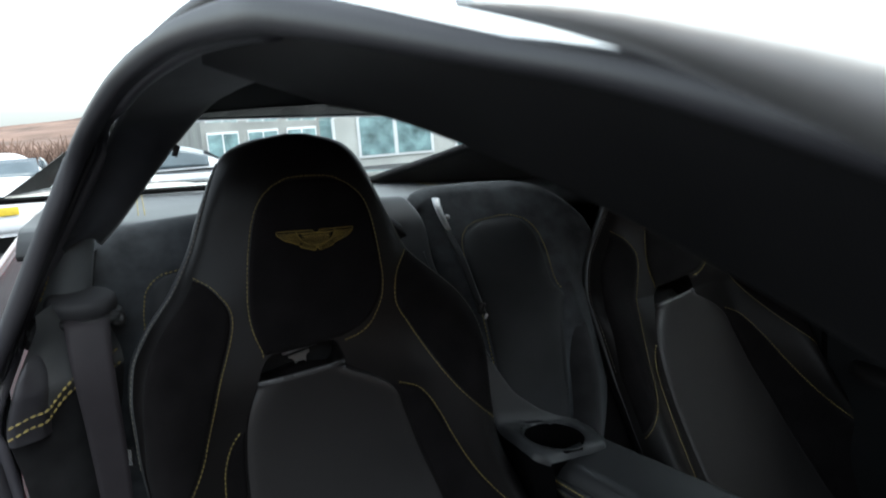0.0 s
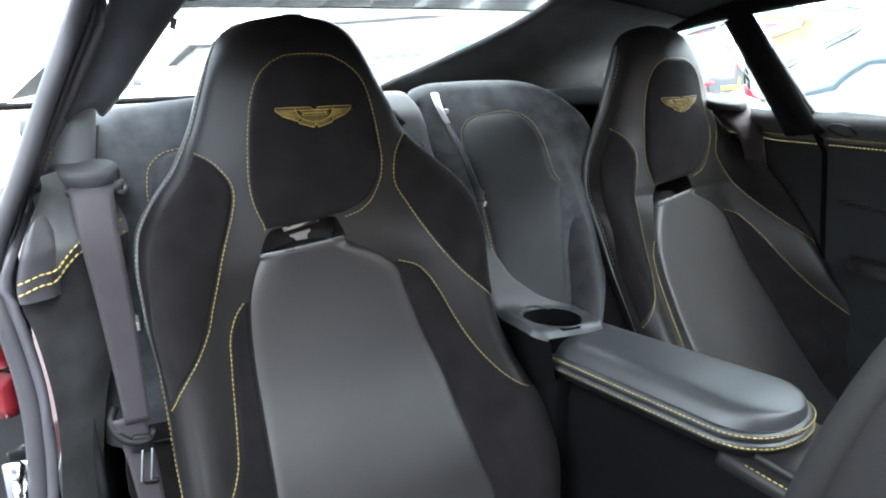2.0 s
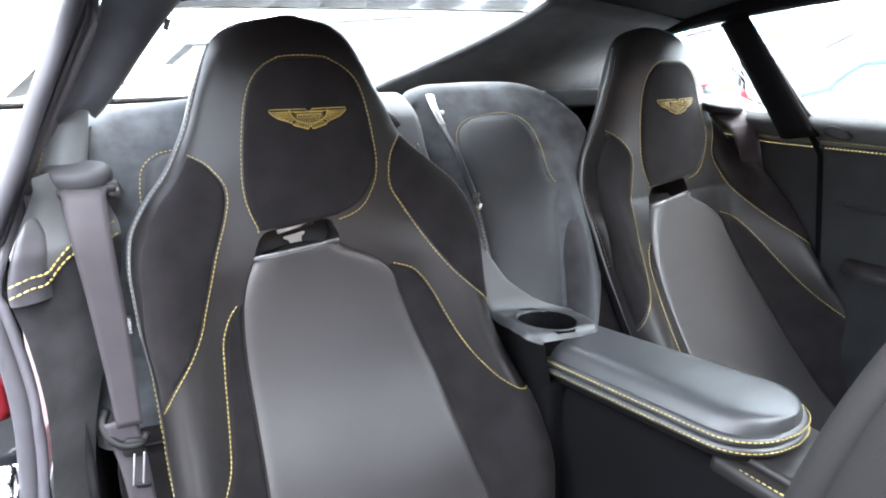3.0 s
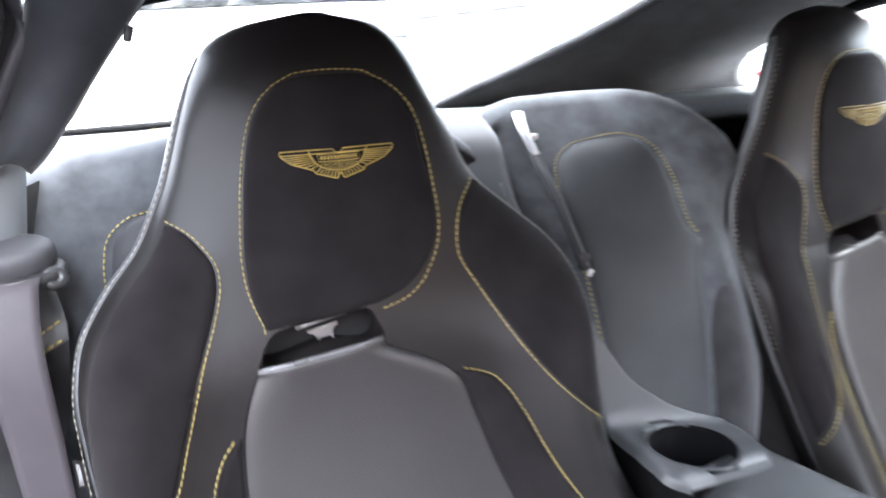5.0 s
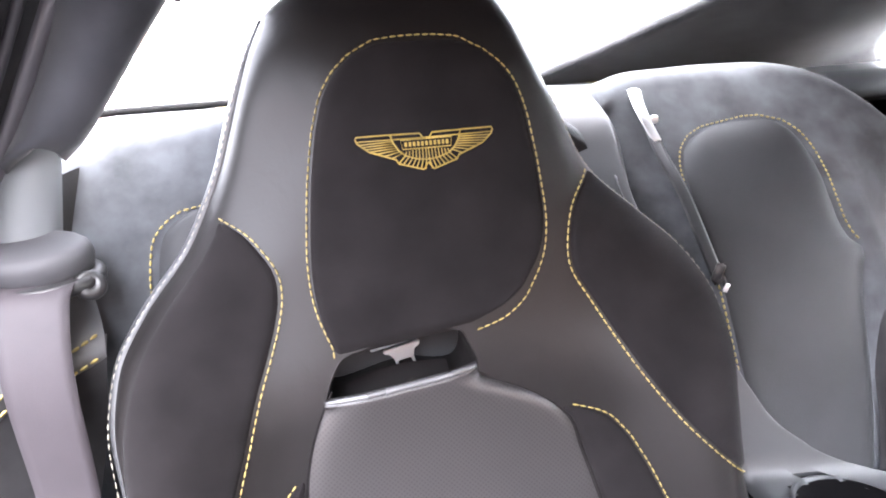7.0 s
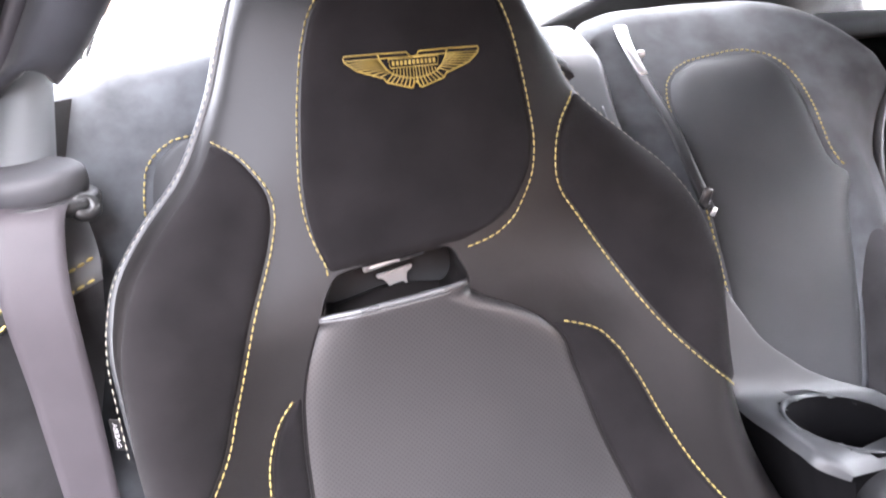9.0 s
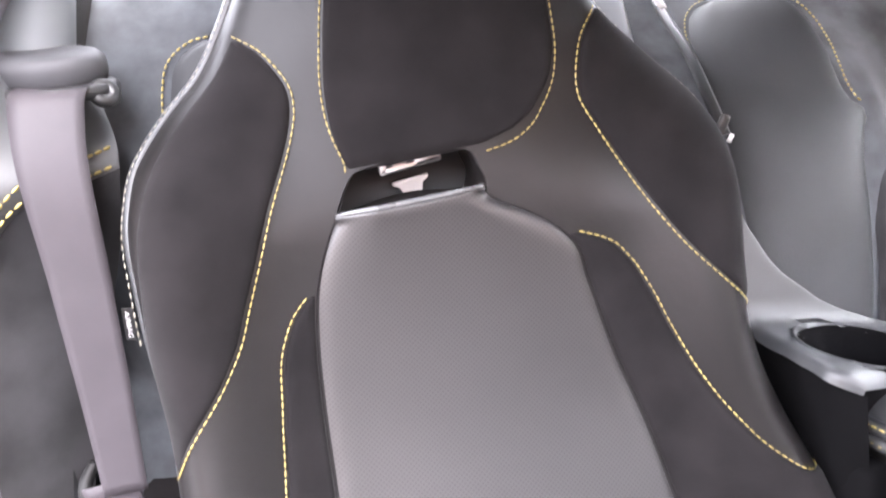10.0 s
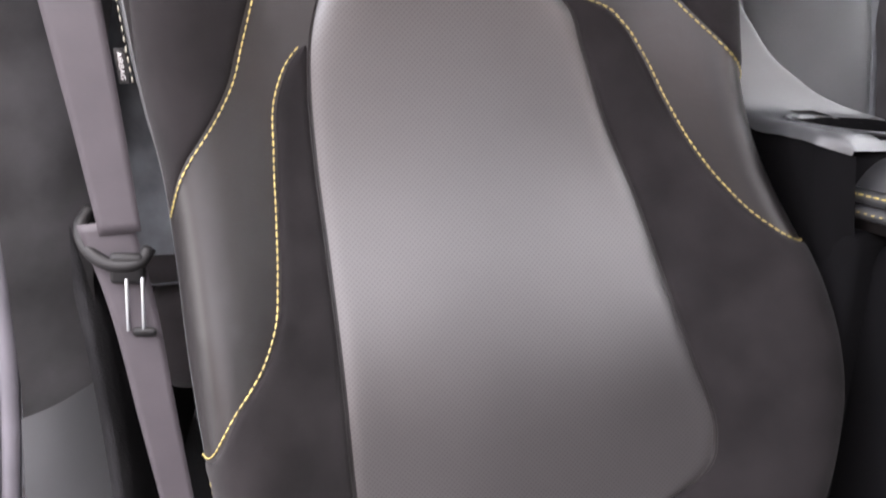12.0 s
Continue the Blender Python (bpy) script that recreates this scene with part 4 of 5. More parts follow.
def rear_seat(x0, x1, label, inset_l, inset_r, inset_top, flip, top_z, front_y):
    seat = thing("rear_car_seat", label, "car seat", group="rear seats")

    def at(x, z, off=0.0):
        away = max(0.0, x - 0.105) * 0.9 * min(1.0, max(0.0, (0.92 - z) / 0.09)) if x1 > 0 else 0.0
        return Vector((x, front_y(z) + away - off * 0.8, z + off * 0.6))

    def face(s, t):
        x = x0 + (x1 - x0) * s
        zt = top_z(x)
        if t > 0.85:
            a = (t - 0.85) / 0.15 * math.pi * 0.6
            p = at(x, zt - 0.018)
            return p + Vector((0, 0.03 * (1 - math.cos(a)) + 0.01 * math.sin(a), 0.020 * math.sin(a)))
        p = at(x, 0.50 + (zt - 0.018 - 0.50) * t / 0.85)
        e = min(s, 1 - s) * (x1 - x0)
        return p + Vector((0, 0.03 * math.exp(-e / 0.012), 0))

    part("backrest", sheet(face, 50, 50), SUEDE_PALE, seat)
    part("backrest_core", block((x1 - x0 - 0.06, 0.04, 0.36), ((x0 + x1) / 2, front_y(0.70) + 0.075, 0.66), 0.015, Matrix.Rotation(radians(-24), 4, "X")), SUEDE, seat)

    def inset(s, t):
        z = 0.50 + (inset_top - 0.50) * t
        a, b = inset_l(z), inset_r(z)
        x = a + (b - a) * s
        e = min((b - a) * min(s, 1 - s), inset_top - z)
        return at(x, z, -0.003 + 0.012 * (1 - math.exp(-max(0, e) / 0.010)))

    part("leather_inset", sheet(inset, 30, 50), LEATHER_INSET, seat, "smooth grey leather centre of the rear seat")
    out = lambda p: Vector((0, -0.89, 0.45))
    zs = np.linspace(0.55, inset_top - 0.0005, 60)
    part("stitching", stitches([at(inset_l(z) - 0.003, z, 0.003) for z in zs] + [at(inset_r(z) + 0.003, z, 0.003) for z in zs[::-1] if z > flip], out, 0.0065, 0.0046, 0.0009), THREAD, seat)
    part("cushion", block((x1 - x0 - 0.04, 0.16, 0.12), ((x0 + x1) / 2, front_y(0.56) + 0.07, 0.43), 0.04, segments=4), SUEDE, seat)
    if x1 > 0:
        def bolster(s, t):
            """The seat's thick outer side, standing out beside the inset and falling off towards the door."""
            hi = 0.815 - 0.05 * s * s
            z = 0.45 + (hi - 0.45) * t
            x = inset_r(min(0.815, max(0.50, z))) + 0.001 + 0.070 * s
            return Vector((x, front_y(z) - 0.014 * math.sin(math.pi * min(1, 0.05 + 0.95 * s)) - 0.002 + 0.03 * t ** 6 + 0.05 * max(0, s - 0.5) ** 2, z))

        part("side_bolster", sheet(bolster, 24, 24), SUEDE_POST, seat, "dark suede side of the rear seat")
    return seat


rear_seat(-0.150, 0.30, "dark suede rear seat with a grey leather centre",
          smoothed([(0.50, -0.06), (0.70, -0.080), (0.82, -0.083), (0.89, -0.080), (0.913, -0.073), (0.928, -0.062), (0.942, -0.036), (0.949, -0.003), (0.951, 0.030)]),
          smoothed([(0.50, 0.045), (0.668, 0.055), (0.745, 0.064), (0.79, 0.072), (0.814, 0.084), (0.822, 0.091), (0.828, 0.081), (0.843, 0.073), (0.866, 0.075), (0.896, 0.081), (0.92, 0.081), (0.937, 0.071), (0.947, 0.053), (0.951, 0.034)]), 0.951, 0.822,
          smoothed([(-0.150, 0.972), (-0.136, 0.988), (-0.109, 0.999), (-0.04, 1.005), (0.04, 1.006), (0.10, 1.003), (0.14, 0.993), (0.172, 0.975), (0.20, 0.944), (0.215, 0.915), (0.24, 0.86), (0.30, 0.75)]), rear_y)
rear_seat(-0.706, -0.20, "dark brushed suede rear seat behind the stitched front seat",
          smoothed([(0.50, -0.598), (0.80, -0.602), (0.855, -0.603), (0.884, -0.601), (0.906, -0.594), (0.917, -0.582), (0.926, -0.556), (0.929, -0.53)]),
          smoothed([(0.50, -0.30), (0.80, -0.30), (0.86, -0.31), (0.90, -0.35), (0.929, -0.48)]), 0.929, 0.6,
          smoothed([(-0.706, 0.930), (-0.690, 0.958), (-0.668, 0.975), (-0.645, 0.983), (-0.60, 0.988), (-0.53, 0.994), (-0.25, 0.998), (-0.20, 0.96)]), rear_y_near)

# chrome belt hook and strap lying on the rear seat
rear_belt = thing("rear_belt", "black belt strap on a chrome hook", "seat belt")
hp = lambda x, z, d=0.012: Vector((x, rear_y(z) - d, z))
part("hook", tube(path_of([hp(-0.099, 0.987, 0.010), hp(-0.1015, 0.975, 0.014), hp(-0.100, 0.955, 0.015), hp(-0.095, 0.936, 0.012)], 24), [0.0082 - 0.003 * k / 23 for k in range(24)], 10, flat=0.45, up=(0, -1, 0.5)), SATIN, rear_belt, "flat bright metal hook")
part("catch", block((0.009, 0.008, 0.009), tuple(hp(-0.089, 0.957, 0.012)), 0.003), SATIN, rear_belt)
part("strap", tube(path_of([hp(-0.097, 0.945, 0.010), hp(-0.097, 0.930, 0.012), hp(-0.093, 0.894, 0.014), hp(-0.092, 0.845, 0.014), hp(-0.088, 0.812, 0.012)], 24), 0.007, 6, flat=0.25, up=(0, -1, 0.5)), PLASTIC, rear_belt)
part("tongue", block((0.011, 0.005, 0.020), tuple(hp(-0.089, 0.822, 0.016)), 0.003, Matrix.Rotation(radians(20), 4, "Y")), PLASTIC, rear_belt)
part("tongue_blade", block((0.005, 0.002, 0.009), tuple(hp(-0.085, 0.809, 0.015)), 0.001, Matrix.Rotation(radians(25), 4, "Y")), SATIN, rear_belt)

# belt buckle of the rear seat, seen through the slot of the front seat
rear_buckle = thing("rear_belt", "bright metal belt tongue hanging behind the front seat", "seat belt")
lean = Matrix.Rotation(radians(-11), 4, "Y")
tilt = pose(-0.402, 0.018, 0.7975) @ lean
outline = [(-0.0165, 0.0), (0.0165, 0.0), (0.0160, -0.003), (0.0105, -0.0055), (0.0085, -0.012), (0.0095, -0.032), (0.0068, -0.032), (0.0058, -0.0125), (-0.0060, -0.0125), (-0.0055, -0.032), (-0.0082, -0.032), (-0.0088, -0.010), (-0.0115, -0.005), (-0.0165, -0.0025)]
plate = bmesh.new()
plate.faces.new([plate.verts.new(tilt @ Vector((x, -0.004, z))) for x, z in outline])
made = bmesh.ops.extrude_face_region(plate, geom=plate.faces[:])
bmesh.ops.translate(plate, verts=[v for v in made["geom"] if isinstance(v, bmesh.types.BMVert)], vec=(0, 0.004, 0.001))
bmesh.ops.recalc_face_normals(plate, faces=plate.faces)
bmesh.ops.bevel(plate, geom=plate.edges[:], offset=0.0007, segments=2, affect="EDGES")
part("tongue_plate", plate, SATIN, rear_buckle, smooth=False)
bar = pose(-0.404, -0.006, 0.8135) @ lean
part("tongue_bar", block((0.054, 0.008, 0.0055), tuple(bar @ Vector((0, 0, 0))), 0.0016, lean), SATIN, rear_buckle)
part("bar_end", block((0.024, 0.008, 0.0085), tuple(bar @ Vector((0.015, 0, 0.0015))), 0.0018, lean), SATIN, rear_buckle)
part("bar_end", block((0.007, 0.008, 0.0100), tuple(bar @ Vector((-0.0235, 0, 0.0024))), 0.0018, lean), SATIN, rear_buckle)
part("bar_tooth", block((0.013, 0.007, 0.0065), tuple(bar @ Vector((-0.009, 0, 0.0012))), 0.0014, lean), SATIN, rear_buckle)
part("strap", tube(path_of([(-0.398, 0.012, 0.776), (-0.392, 0.03, 0.70), (-0.38, 0.05, 0.60)], 12), 0.020, 6, flat=0.1, up=(0, -1, 0)), PLASTIC, rear_buckle)


# ---------- centre console ----------
console = thing("centre_console", "grey leather centre console with a round cup holder", "console")
CUP = Vector((-0.026, -0.096))
RISE = [(-0.162, 0.630), (-0.15, 0.634), (-0.10, 0.636), (-0.053, 0.636), (-0.046, 0.639), (-0.039, 0.651), (-0.031, 0.676), (-0.016, 0.722), (0.0, 0.765), (0.028, 0.815), (0.080, 0.88), (0.125, 0.925), (0.17, 0.968), (0.210, 0.992), (0.27, 0.990)]
rise_line = path_of([(0, y, z) for y, z in RISE], 100)
spine_l = smoothed([(-0.162, -0.070), (-0.150, -0.086), (-0.12, -0.092), (-0.06, -0.094), (-0.04, -0.10), (0.0, -0.13), (0.1, -0.25), (0.27, -0.26)])
spine_r = smoothed([(-0.162, 0.046), (-0.10, 0.060), (-0.056, 0.060), (-0.047, 0.050), (-0.041, 0.014), (-0.035, -0.018), (-0.028, -0.048), (-0.014, -0.078), (0.028, -0.110), (0.07, -0.140), (0.17, -0.139), (0.21, -0.148), (0.27, -0.150)])


def spine(s, t):
    p = rise_line[round(t * 99)]
    a, b = spine_l(p.y), spine_r(p.y)
    e = min(s, 1 - s) * (b - a)
    x = a + (b - a) * s
    ahead = min(1, max(0, (-0.12 - p.y) / 0.048))
    front = 0.008 * math.exp(-(p.y + 0.162) / 0.004)
    level = 0.10 * (x - CUP.x) * min(1, max(0, (-0.03 - p.y) / 0.02))
    return Vector((x, p.y + 0.18 * (x + 0.104) * ahead, p.z - level - max(0.012 * math.exp(-e / 0.003), front)))


def cup_gap(s, t):
    p = spine(s, t)
    return (p.x - CUP.x) ** 2 + (p.y - CUP.y) ** 2 < 0.0495 ** 2


part("top_cover", sheet(spine, 80, 99, skip=cup_gap), CONSOLE_TOP, console)
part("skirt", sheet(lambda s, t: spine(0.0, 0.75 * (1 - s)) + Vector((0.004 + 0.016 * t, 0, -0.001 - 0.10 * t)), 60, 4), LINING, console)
part("crease", tube([spine(0.80 + 0.06 * abs(2 * k - 1), 0.36 + 0.34 * k) for k in np.linspace(0, 1, 30)], 0.0014, 6), LEATHER_SOFT, console)
collar = bmesh.new()
rows = [[collar.verts.new((CUP.x + r * math.cos(a), CUP.y + r * math.sin(a), 0.636 - 0.10 * r * math.cos(a) + h)) for a in (2 * math.pi * k / 64 for k in range(64))] for r, h in ((0.0525, -0.0004), (0.0515, 0.0006), (0.0495, 0.0008), (0.0478, -0.003))]
for r0, r1 in zip(rows, rows[1:]):
    for i in range(64):
        collar.faces.new((r0[i], r0[(i + 1) % 64], r1[(i + 1) % 64], r1[i]))
cup = part("cup_holder", collar, CONSOLE_TOP, console)
well = bmesh.new()
ws = [[well.verts.new((CUP.x + r * math.cos(a), CUP.y + r * math.sin(a), z)) for a in (2 * math.pi * k / 32 for k in range(32))] for r, z in ((0.0479, 0.634), (0.046, 0.612), (0.042, 0.555))]
for r0, r1 in zip(ws, ws[1:]):
    for i in range(32):
        well.faces.new((r0[i], r0[(i + 1) % 32], r1[(i + 1) % 32], r1[i]))
well.faces.new(ws[-1])
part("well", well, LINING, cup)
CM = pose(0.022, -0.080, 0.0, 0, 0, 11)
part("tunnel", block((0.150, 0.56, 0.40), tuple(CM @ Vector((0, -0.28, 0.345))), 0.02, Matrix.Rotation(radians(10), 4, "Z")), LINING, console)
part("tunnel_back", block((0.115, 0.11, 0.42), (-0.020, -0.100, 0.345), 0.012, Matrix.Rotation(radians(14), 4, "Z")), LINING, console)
part("front_cover", block((0.150, 0.20, 0.03), tuple(CM @ Vector((0, -0.43, 0.535))), 0.01, Matrix.Rotation(radians(10), 4, "Z") @ Matrix.Rotation(radians(6), 4, "X")), LEATHER, console)
part("tray", block((0.135, 0.10, 0.016), tuple(CM @ Vector((0.012, -0.405, 0.556))), 0.006, Matrix.Rotation(radians(10), 4, "Z") @ Matrix.Rotation(radians(6), 4, "X")), LEATHER, console)

armrest = thing("armrest", "padded grey leather armrest with a double row of yellow stitching", "armrest")
AM = pose(0.0158, -0.1042, 0.6045, 0, 0, 0) @ Matrix.Rotation(radians(12.7), 4, "Z") @ Matrix.Rotation(radians(-1.0), 4, "X")
AL, AW = 0.373, 0.134


def arm_half(v):
    """Half width of the armrest at the share v of its length, rounded at the front."""
    k = max(0.0, (v - 0.80) / 0.20)
    return (AW / 2 + 0.014 * v) * math.sqrt(max(0.0, 1 - k ** 2.3))


def arm_top(s, t):
    v = 1 - (1 - t) ** 1.6
    w = arm_half(v)
    a = 2 * s - 1
    drop = 0.030 * abs(a) ** 9 + 0.008 * max(0, (v - 0.8) / 0.2) ** 3
    return AM @ Vector((a * w, -AL * v, 0.010 - drop + 0.003 * (1 - a * a)))


part("lid", sheet(arm_top, 40, 50), ARMREST, armrest)
rim = [Vector((-arm_half(v), -AL * v, 0)) for v in np.linspace(0, 1, 70) ** 0.7] + [Vector((arm_half(v), -AL * v, 0)) for v in np.linspace(1, 0, 70) ** 0.7]
for z in (-0.0205, -0.0335):
    part("welt", tube([AM @ (p + Vector((0, 0, z))) for p in rim], 0.0068, 8, flat=1.0), ARMREST, armrest)
core = bmesh.new()
for z in (-0.022, -0.050):
    vs = [core.verts.new(AM @ (Vector((p.x * 0.97, p.y * 0.985, z)))) for p in rim]
    core.faces.new(vs)
core.verts.ensure_lookup_table()
for i in range(len(rim) - 1):
    core.faces.new((core.verts[i], core.verts[i + 1], core.verts[len(rim) + i + 1], core.verts[len(rim) + i]))
part("base", core, LEATHER, armrest)
mid = AM @ Vector((0, -AL / 2, 0))
side_out = lambda p: Vector((p.x - mid.x, (p.y - mid.y) * 0.25, 0.015))
for z in (-0.018, -0.033):
    line = [AM @ Vector((p.x * 1.085, p.y * 1.019, z)) for p in rim]
    part("stitching", stitches(line, side_out, 0.0070, 0.0052, 0.0010), THREAD, armrest)
for a, b in ((CM @ Vector((-0.070, -0.37, 0.553)), CM @ Vector((-0.070, -0.52, 0.540))), (CM @ Vector((0.072, -0.37, 0.553)), CM @ Vector((0.072, -0.50, 0.540)))):
    part("stitching", stitches([Vector(a).lerp(Vector(b), k / 8) for k in range(9)], lambda p: Vector((0, 0, 1)), 0.0075, 0.0056, 0.0011), THREAD, console)


# ---------- front belts ----------
def strap(points, half, turn, n=40, thick=0.0012):
    """Flat webbing along points; half its width; turn: direction across it."""
    line = path_of(points, n)
    across = Vector(turn).normalized()
    return sheet(lambda s, t: line[round(t * (n - 1))] + across * (half * (1.12 - 0.48 * t ** 0.8)) * (2 * s - 1), 6, n - 1, thick)


near_belt = thing("seat_belt", "grey webbing seat belt with a black looped tongue", "seat belt", group="front belts")
part("webbing", strap([(-0.671, 0.006, 0.894), (-0.671, -0.020, 0.886), (-0.670, -0.034, 0.865), (-0.661, -0.058, 0.75), (-0.656, -0.068, 0.66), (-0.653, -0.076, 0.585)], 0.0245, (1, 0.12, 0)), WEBBING, near_belt)
part("lower_webbing", strap([(-0.664, -0.074, 0.595), (-0.655, -0.080, 0.54), (-0.645, -0.10, 0.42), (-0.635, -0.12, 0.28)], 0.018, (1, 0.25, 0)), WEBBING, near_belt)
guide = part("guide", round_bar(0.047, 0.012, pose(-0.676, 0.020, 0.890, 8, 0, 0) @ Matrix.Diagonal((1.0, 0.78, 1, 1)), bevel=0.005), PLASTIC, near_belt, "black oval belt guide")
part("guide_cap", round_bar(0.043, 0.026, pose(-0.679, 0.022, 0.906, 14, 0, 0) @ Matrix.Diagonal((1.0, 0.72, 1, 1)), bevel=0.009), CAPGREY, guide)
part("guide_ring", ring(0.007, 0.0055, pose(-0.638, 0.006, 0.886, 60, 0, 30)), PLASTIC, guide)
tongue = part("tongue", tube(path_of([(-0.680, -0.050, 0.600), (-0.685, -0.066, 0.590), (-0.679, -0.078, 0.574), (-0.660, -0.086, 0.562), (-0.641, -0.084, 0.562), (-0.634, -0.075, 0.570)], 24), 0.0056, 10), BELTBLACK, near_belt, "black looped belt tongue")
part("latch_body", block((0.026, 0.010, 0.026), (-0.651, -0.084, 0.558), 0.004, Matrix.Rotation(radians(8), 4, "Y")), BELTBLACK, tongue)
for x in (-0.655, -0.643):
    part("latch_blade", block((0.0024, 0.003, 0.046), (x, -0.089, 0.528), 0.001, Matrix.Rotation(radians(8), 4, "Y")), STEEL, tongue)
part("latch_end", block((0.019, 0.004, 0.008), (-0.646, -0.089, 0.503), 0.003, Matrix.Rotation(radians(8), 4, "Y")), BELTBLACK, tongue)

far_belt = thing("seat_belt", "dark webbing seat belt hanging from its guide behind the seat", "seat belt", group="front belts")
part("webbing", strap([(0.560, 0.150, 0.938), (0.566, 0.122, 0.925), (0.645, 0.115, 0.775), (0.74, 0.112, 0.62), (0.79, 0.11, 0.53)], 0.026, (1, -0.25, 0.45)), WEBBING, far_belt)
part("guide", round_bar(0.046, 0.018, pose(0.553, 0.140, 0.944, 10, 0, 0) @ Matrix.Diagonal((1.0, 0.8, 1, 1)), bevel=0.006), BELTBLACK, far_belt, "black oval belt guide")

# ---------- dashboard with its instrument hood, at the edge of the view ----------
dash = thing("dashboard", "dark leather dashboard with a rounded instrument hood", "dashboard", kind="structure")


def hood(s, t):
    """An arched hood over the dials: s round the arch, t forward."""
    a = math.pi * (1.04 - 1.08 * s)
    r = 0.215 + 0.010 * math.sin(math.pi * t)
    return Vector((-0.155 + r * math.cos(a), -0.815 - 0.30 * t, 0.735 + r * 0.98 * math.sin(a) - 0.03 * t))


part("instrument_hood", sheet(hood, 40, 12), DASHSKIN, dash)
part("hood_lip", tube([hood(s, 0.0) for s in np.linspace(0, 1, 40)], 0.008, 8, up=(0, 1, 0)), DASHSKIN, dash)
part("dial_panel", sheet(lambda s, t: Vector((-0.155 + 0.212 * (2 * s - 1) * math.sqrt(max(0, 1 - (t * 0.98) ** 2)), -0.822, 0.735 + 0.205 * t)), 20, 10), PLASTIC, dash)
part("dash_top", block((1.02, 0.42, 0.20), (0.09, -1.10, 0.70), 0.06, segments=4), LEATHER, dash)
part("dash_front", block((0.98, 0.16, 0.52), (0.10, -1.02, 0.40), 0.05, segments=3), LEATHER, dash)


# ---------- the car park outside ----------
solo("ground", sheet(lambda s, t: Vector(((s - 0.5) * 900, (t - 0.5) * 900, 0.0)), 8, 8, -0.05), ASPHALT, "worn grey asphalt of the car park", "ground", "structure", smooth=False)


def parked_car(label, paint, at, turn, scale=1.0):
    """A saloon car: nose towards +x, 4.5 m long."""
    car = thing("parked_car", label, "car", group="parked cars")
    top = smoothed([(-2.25, 0.80), (-2.1, 0.98), (-1.5, 1.02), (-0.2, 0.98), (1.0, 0.92), (1.9, 0.80), (2.25, 0.58)])
    half = smoothed([(-2.25, 0.70), (-1.9, 0.84), (0, 0.89), (1.8, 0.84), (2.25, 0.66)])

    def hull(s, t):
        x = -2.25 + 4.5 * s
        a = math.pi * t
        w, h = half(x), top(x)
        c, n = math.cos(a), math.sin(a)
        return Vector((x, w * (abs(c) ** 0.45) * (1 if c > 0 else -1), 0.28 + (h - 0.28) * n ** 0.5))

    bm = sheet(hull, 40, 24)
    ends = [[v for v in bm.verts if abs(v.co.x - e) < 1e-4] for e in (-2.25, 2.25)]
    for vs in ends:
        bmesh.ops.contextual_create(bm, geom=sorted(vs, key=lambda v: -v.co.y))
    part("body", bm, paint, car)
    ctop = smoothed([(-1.75, 0.98), (-1.2, 1.30), (-0.6, 1.42), (0.1, 1.42), (0.6, 1.28), (1.15, 0.93)])

    def cabin(s, t):
        x = -1.75 + 2.9 * s
        a = math.pi * t
        c, n = math.cos(a), math.sin(a)
        h = ctop(x)
        w = 0.80 - 0.42 * max(0, h - 0.95) * n ** 0.6
        return Vector((x, w * (abs(c) ** 0.35) * (1 if c > 0 else -1), 0.92 + max(0.0, h - 0.92) * n ** 0.6))

    part("cabin", sheet(cabin, 30, 24), paint, car)
    for side in (-1, 1):
        for x0, x1 in ((-1.35, -0.42), (-0.34, 0.66)):
            def light(s, t, side=side, x0=x0, x1=x1):
                x = x0 + (x1 - x0) * s
                hi = max(0.99, ctop(x) - 0.10)
                z = 0.97 + (hi - 0.97) * t
                return Vector((x, side * (0.813 - 0.20 * max(0, z - 0.97) ** 1.1), z))
            part("side_window", sheet(light, 10, 6, 0.01), CARGLASS, car)
    part("rear_window", sheet(lambda s, t: Vector((-1.66 + 0.42 * t, (s - 0.5) * 1.25, 1.06 + 0.25 * t)), 6, 4, 0.01), CARGLASS, car)
    part("windscreen", sheet(lambda s, t: Vector((1.02 - 0.40 * t, (s - 0.5) * 1.3, 1.03 + 0.26 * t)), 6, 4, 0.01), CARGLASS, car)
    for y in (-0.62, 0.62):
        part("tail_light", block((0.10, 0.32, 0.14), (-2.19, y, 0.78), 0.03), TAILRED, car)
        part("headlight", block((0.14, 0.30, 0.12), (2.12, y, 0.62), 0.04), CARGLASS, car)
    part("number_plate", block((0.02, 0.52, 0.11), (-2.27, 0, 0.62), 0.004), YELLOW, car, "yellow plate with a dark bar")
    part("rear_bumper", block((0.18, 1.6, 0.20), (-2.20, 0, 0.42), 0.06), paint, car)
    for x in (-1.38, 1.38):
        for y in (-0.80, 0.80):
            w = part("wheel", round_bar(0.31, 0.20, pose(x, y, 0.31, 90), bevel=0.03, sides=28), TYRE, car)
            part("rim", round_bar(0.20, 0.21, pose(x, y, 0.31, 90), bevel=0.01, sides=20), SILVERPAINT, w)
    car.matrix_basis = pose(at[0], at[1], 0, 0, 0, turn) @ Matrix.Diagonal((scale, scale, scale, 1))
    return car


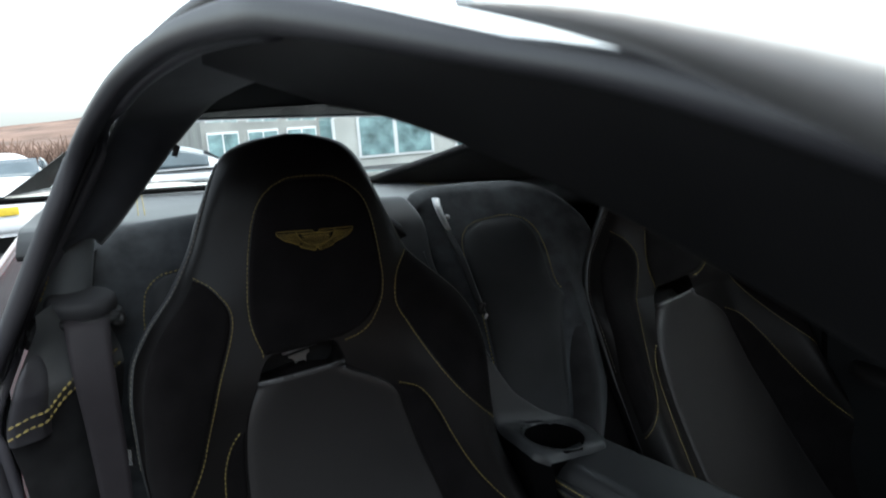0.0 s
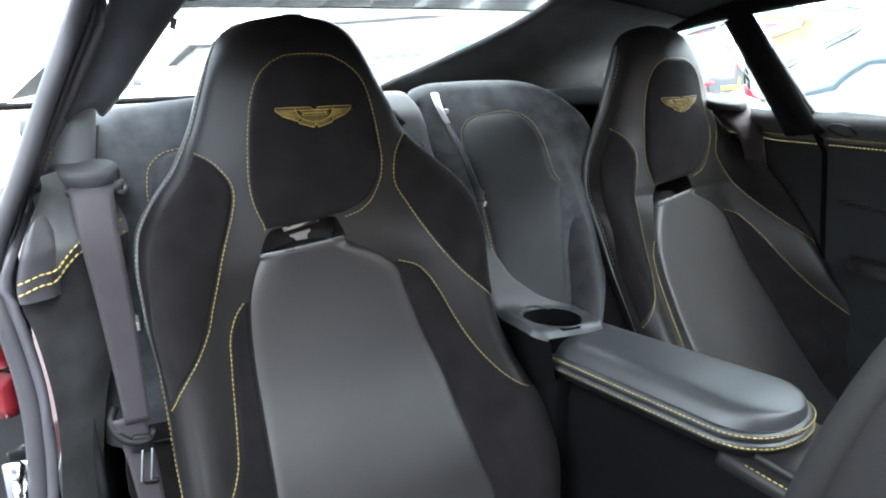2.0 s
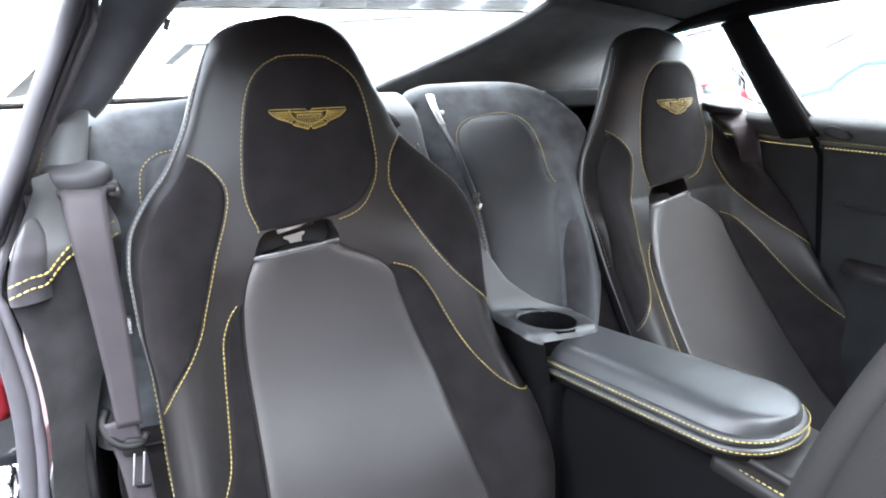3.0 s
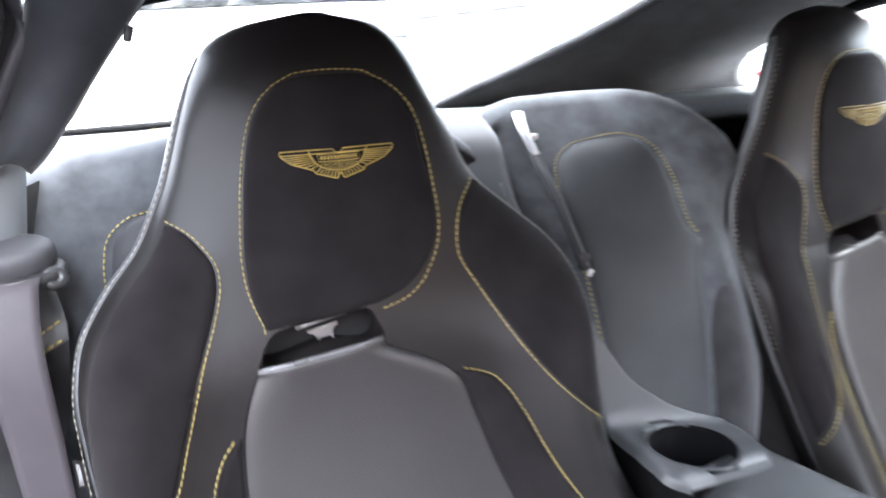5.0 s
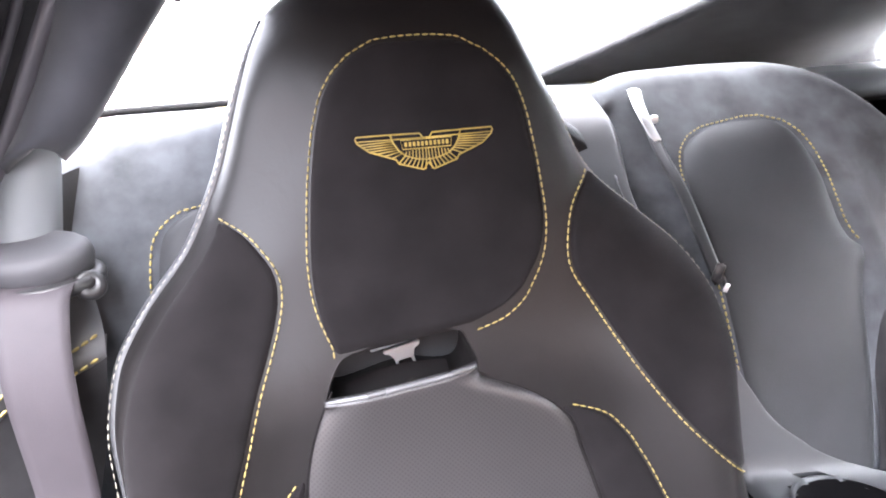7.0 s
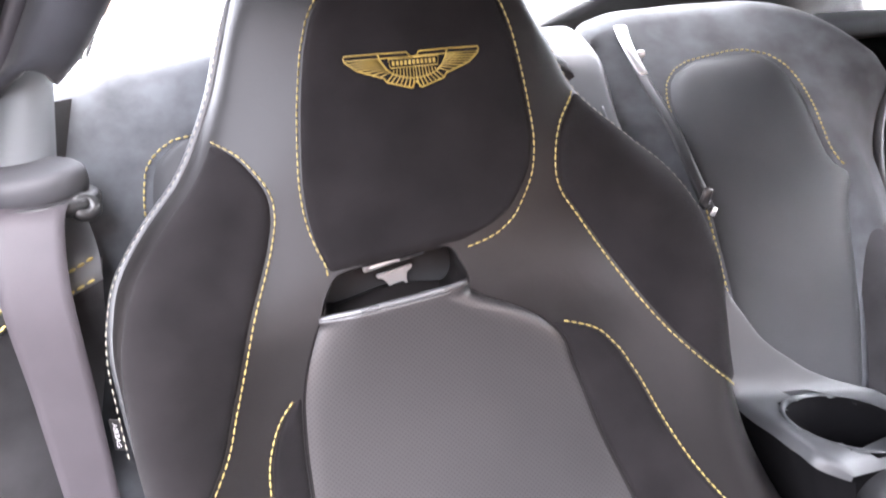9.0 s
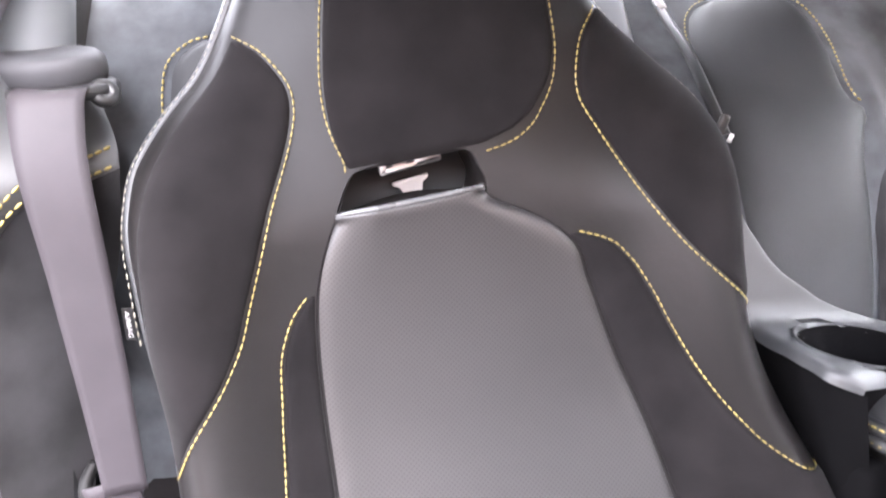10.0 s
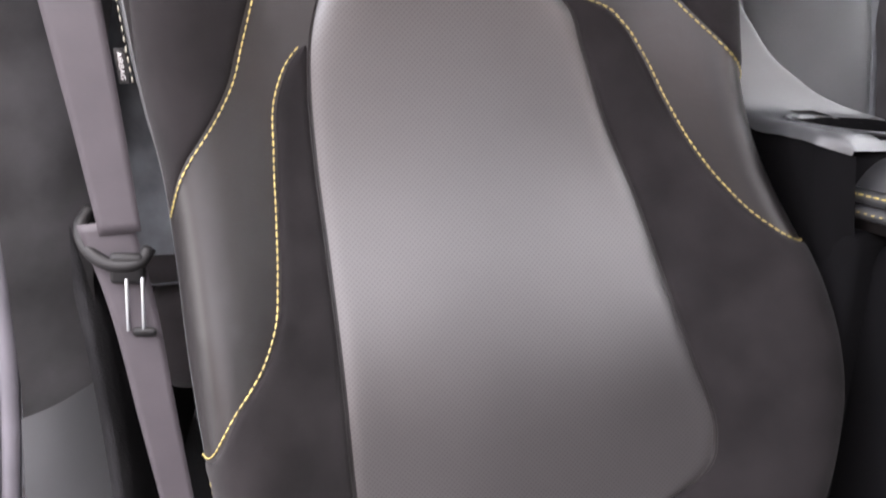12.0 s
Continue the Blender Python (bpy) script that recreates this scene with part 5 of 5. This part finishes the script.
parked_car("white saloon car parked beside the open car", WHITEPAINT, (5.85, 2.05), -52)
parked_car("black saloon car with red tail lights and a yellow plate", BLACKPAINT, (17.9, 17.2), 45)
parked_car("white hatchback parked further along the row", WHITEPAINT, (14.5, 17.0), 35)
parked_car("silver car parked below the brick building", SILVERPAINT, (21.5, 15.2), -50)
parked_car("white car parked behind on the open car park", WHITEPAINT, (-2.7, 12.0), 100)
parked_car("black car parked behind on the open car park", BLACKPAINT, (-3.6, 19.0), 80)
parked_car("silver car parked close behind the back window", SILVERPAINT, (0.2, 15.0), 0)


def building(name, label, at, turn, size, wall, roofing, bays, sign=None):
    """A plain low building with a row of shop windows on its front (-y) side."""
    b = thing(name, label, "building")
    w, d, h = size
    part("wall", block((w, d, h), (0, d / 2, h / 2)), wall, b, smooth=False)
    part("roof", block((w + 0.8, d + 0.8, 0.35), (0, d / 2, h + 0.17), 0.05), roofing, b, smooth=False)
    step = w / bays
    for k in range(bays):
        x = -w / 2 + step * (k + 0.5)
        f = part("window", block((step * 0.78, 0.10, h * 0.42), (x, -0.03, h * 0.30), 0.02), SIGNWHITE, b, smooth=False)
        for e in (-0.19, 0.19):
            part("glass_pane", block((step * 0.34, 0.06, h * 0.37), (x + e * step, -0.07, h * 0.30), 0.01), SHOPGLASS, f, smooth=False)
        if sign:
            part("sign", block((step * 0.82, 0.14, h * 0.15), (x, -0.06, h * 0.66), 0.02), sign[k % len(sign)], b, smooth=False)
            for j in range(4):
                part("sign_bar", block((step * 0.09, 0.03, h * 0.05), (x + (j - 1.5) * step * 0.14, -0.145, h * 0.66), 0.005), SIGNWHITE if sign[k % len(sign)] is not SIGNWHITE else (SIGNPINK if name == "brick_shop" else SIGNTEAL), b, smooth=False)
    b.matrix_basis = pose(at[0], at[1], 0, 0, 0, turn)
    return b


building("shop_row", "long pale retail building with teal and red shop signs", (24.0, 30.0), -14, (40, 14, 5.2), RENDERED, ROOFGREY, 8, [SIGNTEAL, SIGNWHITE, SIGNTEAL, SIGNRED])
building("brick_shop", "orange brick shop with a white sign lettered in magenta bars", (27.0, 12.2), -53, (15, 10, 6.0), BRICK, ROOFGREY, 3, [SIGNWHITE])
building("concrete_block", "pale grey concrete building beyond the car park", (5.2, 33.0), 3, (5.6, 10, 4.4), CONCRETE, ROOFGREY, 3)

# hillside with bare scrub
solo("hillside", sheet(lambda s, t: Vector((-140 + 190 * s, 95 + 120 * t, 27 * t ** 0.6 * (0.75 + 0.25 * math.sin(s * 9)) * math.sin(math.pi * min(1, s * 0.9 + 0.1)) + 1.2 * noise.noise(Vector((s * 12, t * 9, 0))) - 0.3)), 80, 30), HILLSIDE, "brown wooded hillside on the horizon", "hill", "structure")
# bank added out of view, closing off the low sky ahead of the car
solo("hillside", sheet(lambda s, t: Vector(((16 + 30 * t) * math.sin(-1.35 + 2.6 * s), -(16 + 30 * t) * math.cos(-1.35 + 2.6 * s), 13 * t ** 0.5 + 1.5 * noise.noise(Vector((s * 14, t * 7, 3))) - 0.5)), 80, 20), HILLSIDE, "unseen brown bank added in front of the car park", "hill", "structure")
scrub = bmesh.new()
rnd = random.Random(4)
for k in range(420):
    x, y = rnd.uniform(-34, -4), rnd.uniform(46, 62)
    h = rnd.uniform(1.6, 3.4)
    for j in range(7):
        a, lean = rnd.uniform(0, 6.28), rnd.uniform(0.1, 0.55)
        p0 = Vector((x + rnd.uniform(-0.5, 0.5), y + rnd.uniform(-0.5, 0.5), 0))
        p1 = p0 + Vector((math.cos(a) * lean * h * 0.5, math.sin(a) * lean * h * 0.5, h * 0.6))
        p2 = p1 + Vector((math.cos(a + 0.6) * lean * h * 0.4, math.sin(a + 0.6) * lean * h * 0.4, h * rnd.uniform(0.25, 0.4)))
        tube([p0, p1, p2], [0.10, 0.06, 0.02], 4, scrub)
solo("scrub", scrub, TWIGS, "bare brown scrub along the edge of the car park", "bushes", "stuff")

flood = thing("flood_light", "pair of grey flood lights on a tall steel pole", "flood light")
part("pole", tube([(-0.55, 40, 0), (-0.55, 40, 3.3)], [0.10, 0.06], 10), STEEL, flood)
part("crossbar", tube([(-0.95, 40, 3.3), (-0.05, 40, 3.35)], 0.04, 8), STEEL, flood)
for x in (-0.9, -0.25):
    part("lamp_head", block((0.42, 0.25, 0.45), (x, 39.9, 3.5), 0.05, Matrix.Rotation(radians(25), 4, "X")), STEEL, flood)

# the car stands on a slope: the car park falls away behind it
fall = Matrix.Rotation(radians(-4.6), 4, Vector((0.82, 0.57, 0)))
for ob in list(scene.objects):
    if ob.parent is None and ob.name.split(".")[0] in ("ground", "parked_car", "shop_row", "brick_shop", "concrete_block", "hillside", "scrub", "flood_light"):
        ob.matrix_basis = fall @ ob.matrix_basis
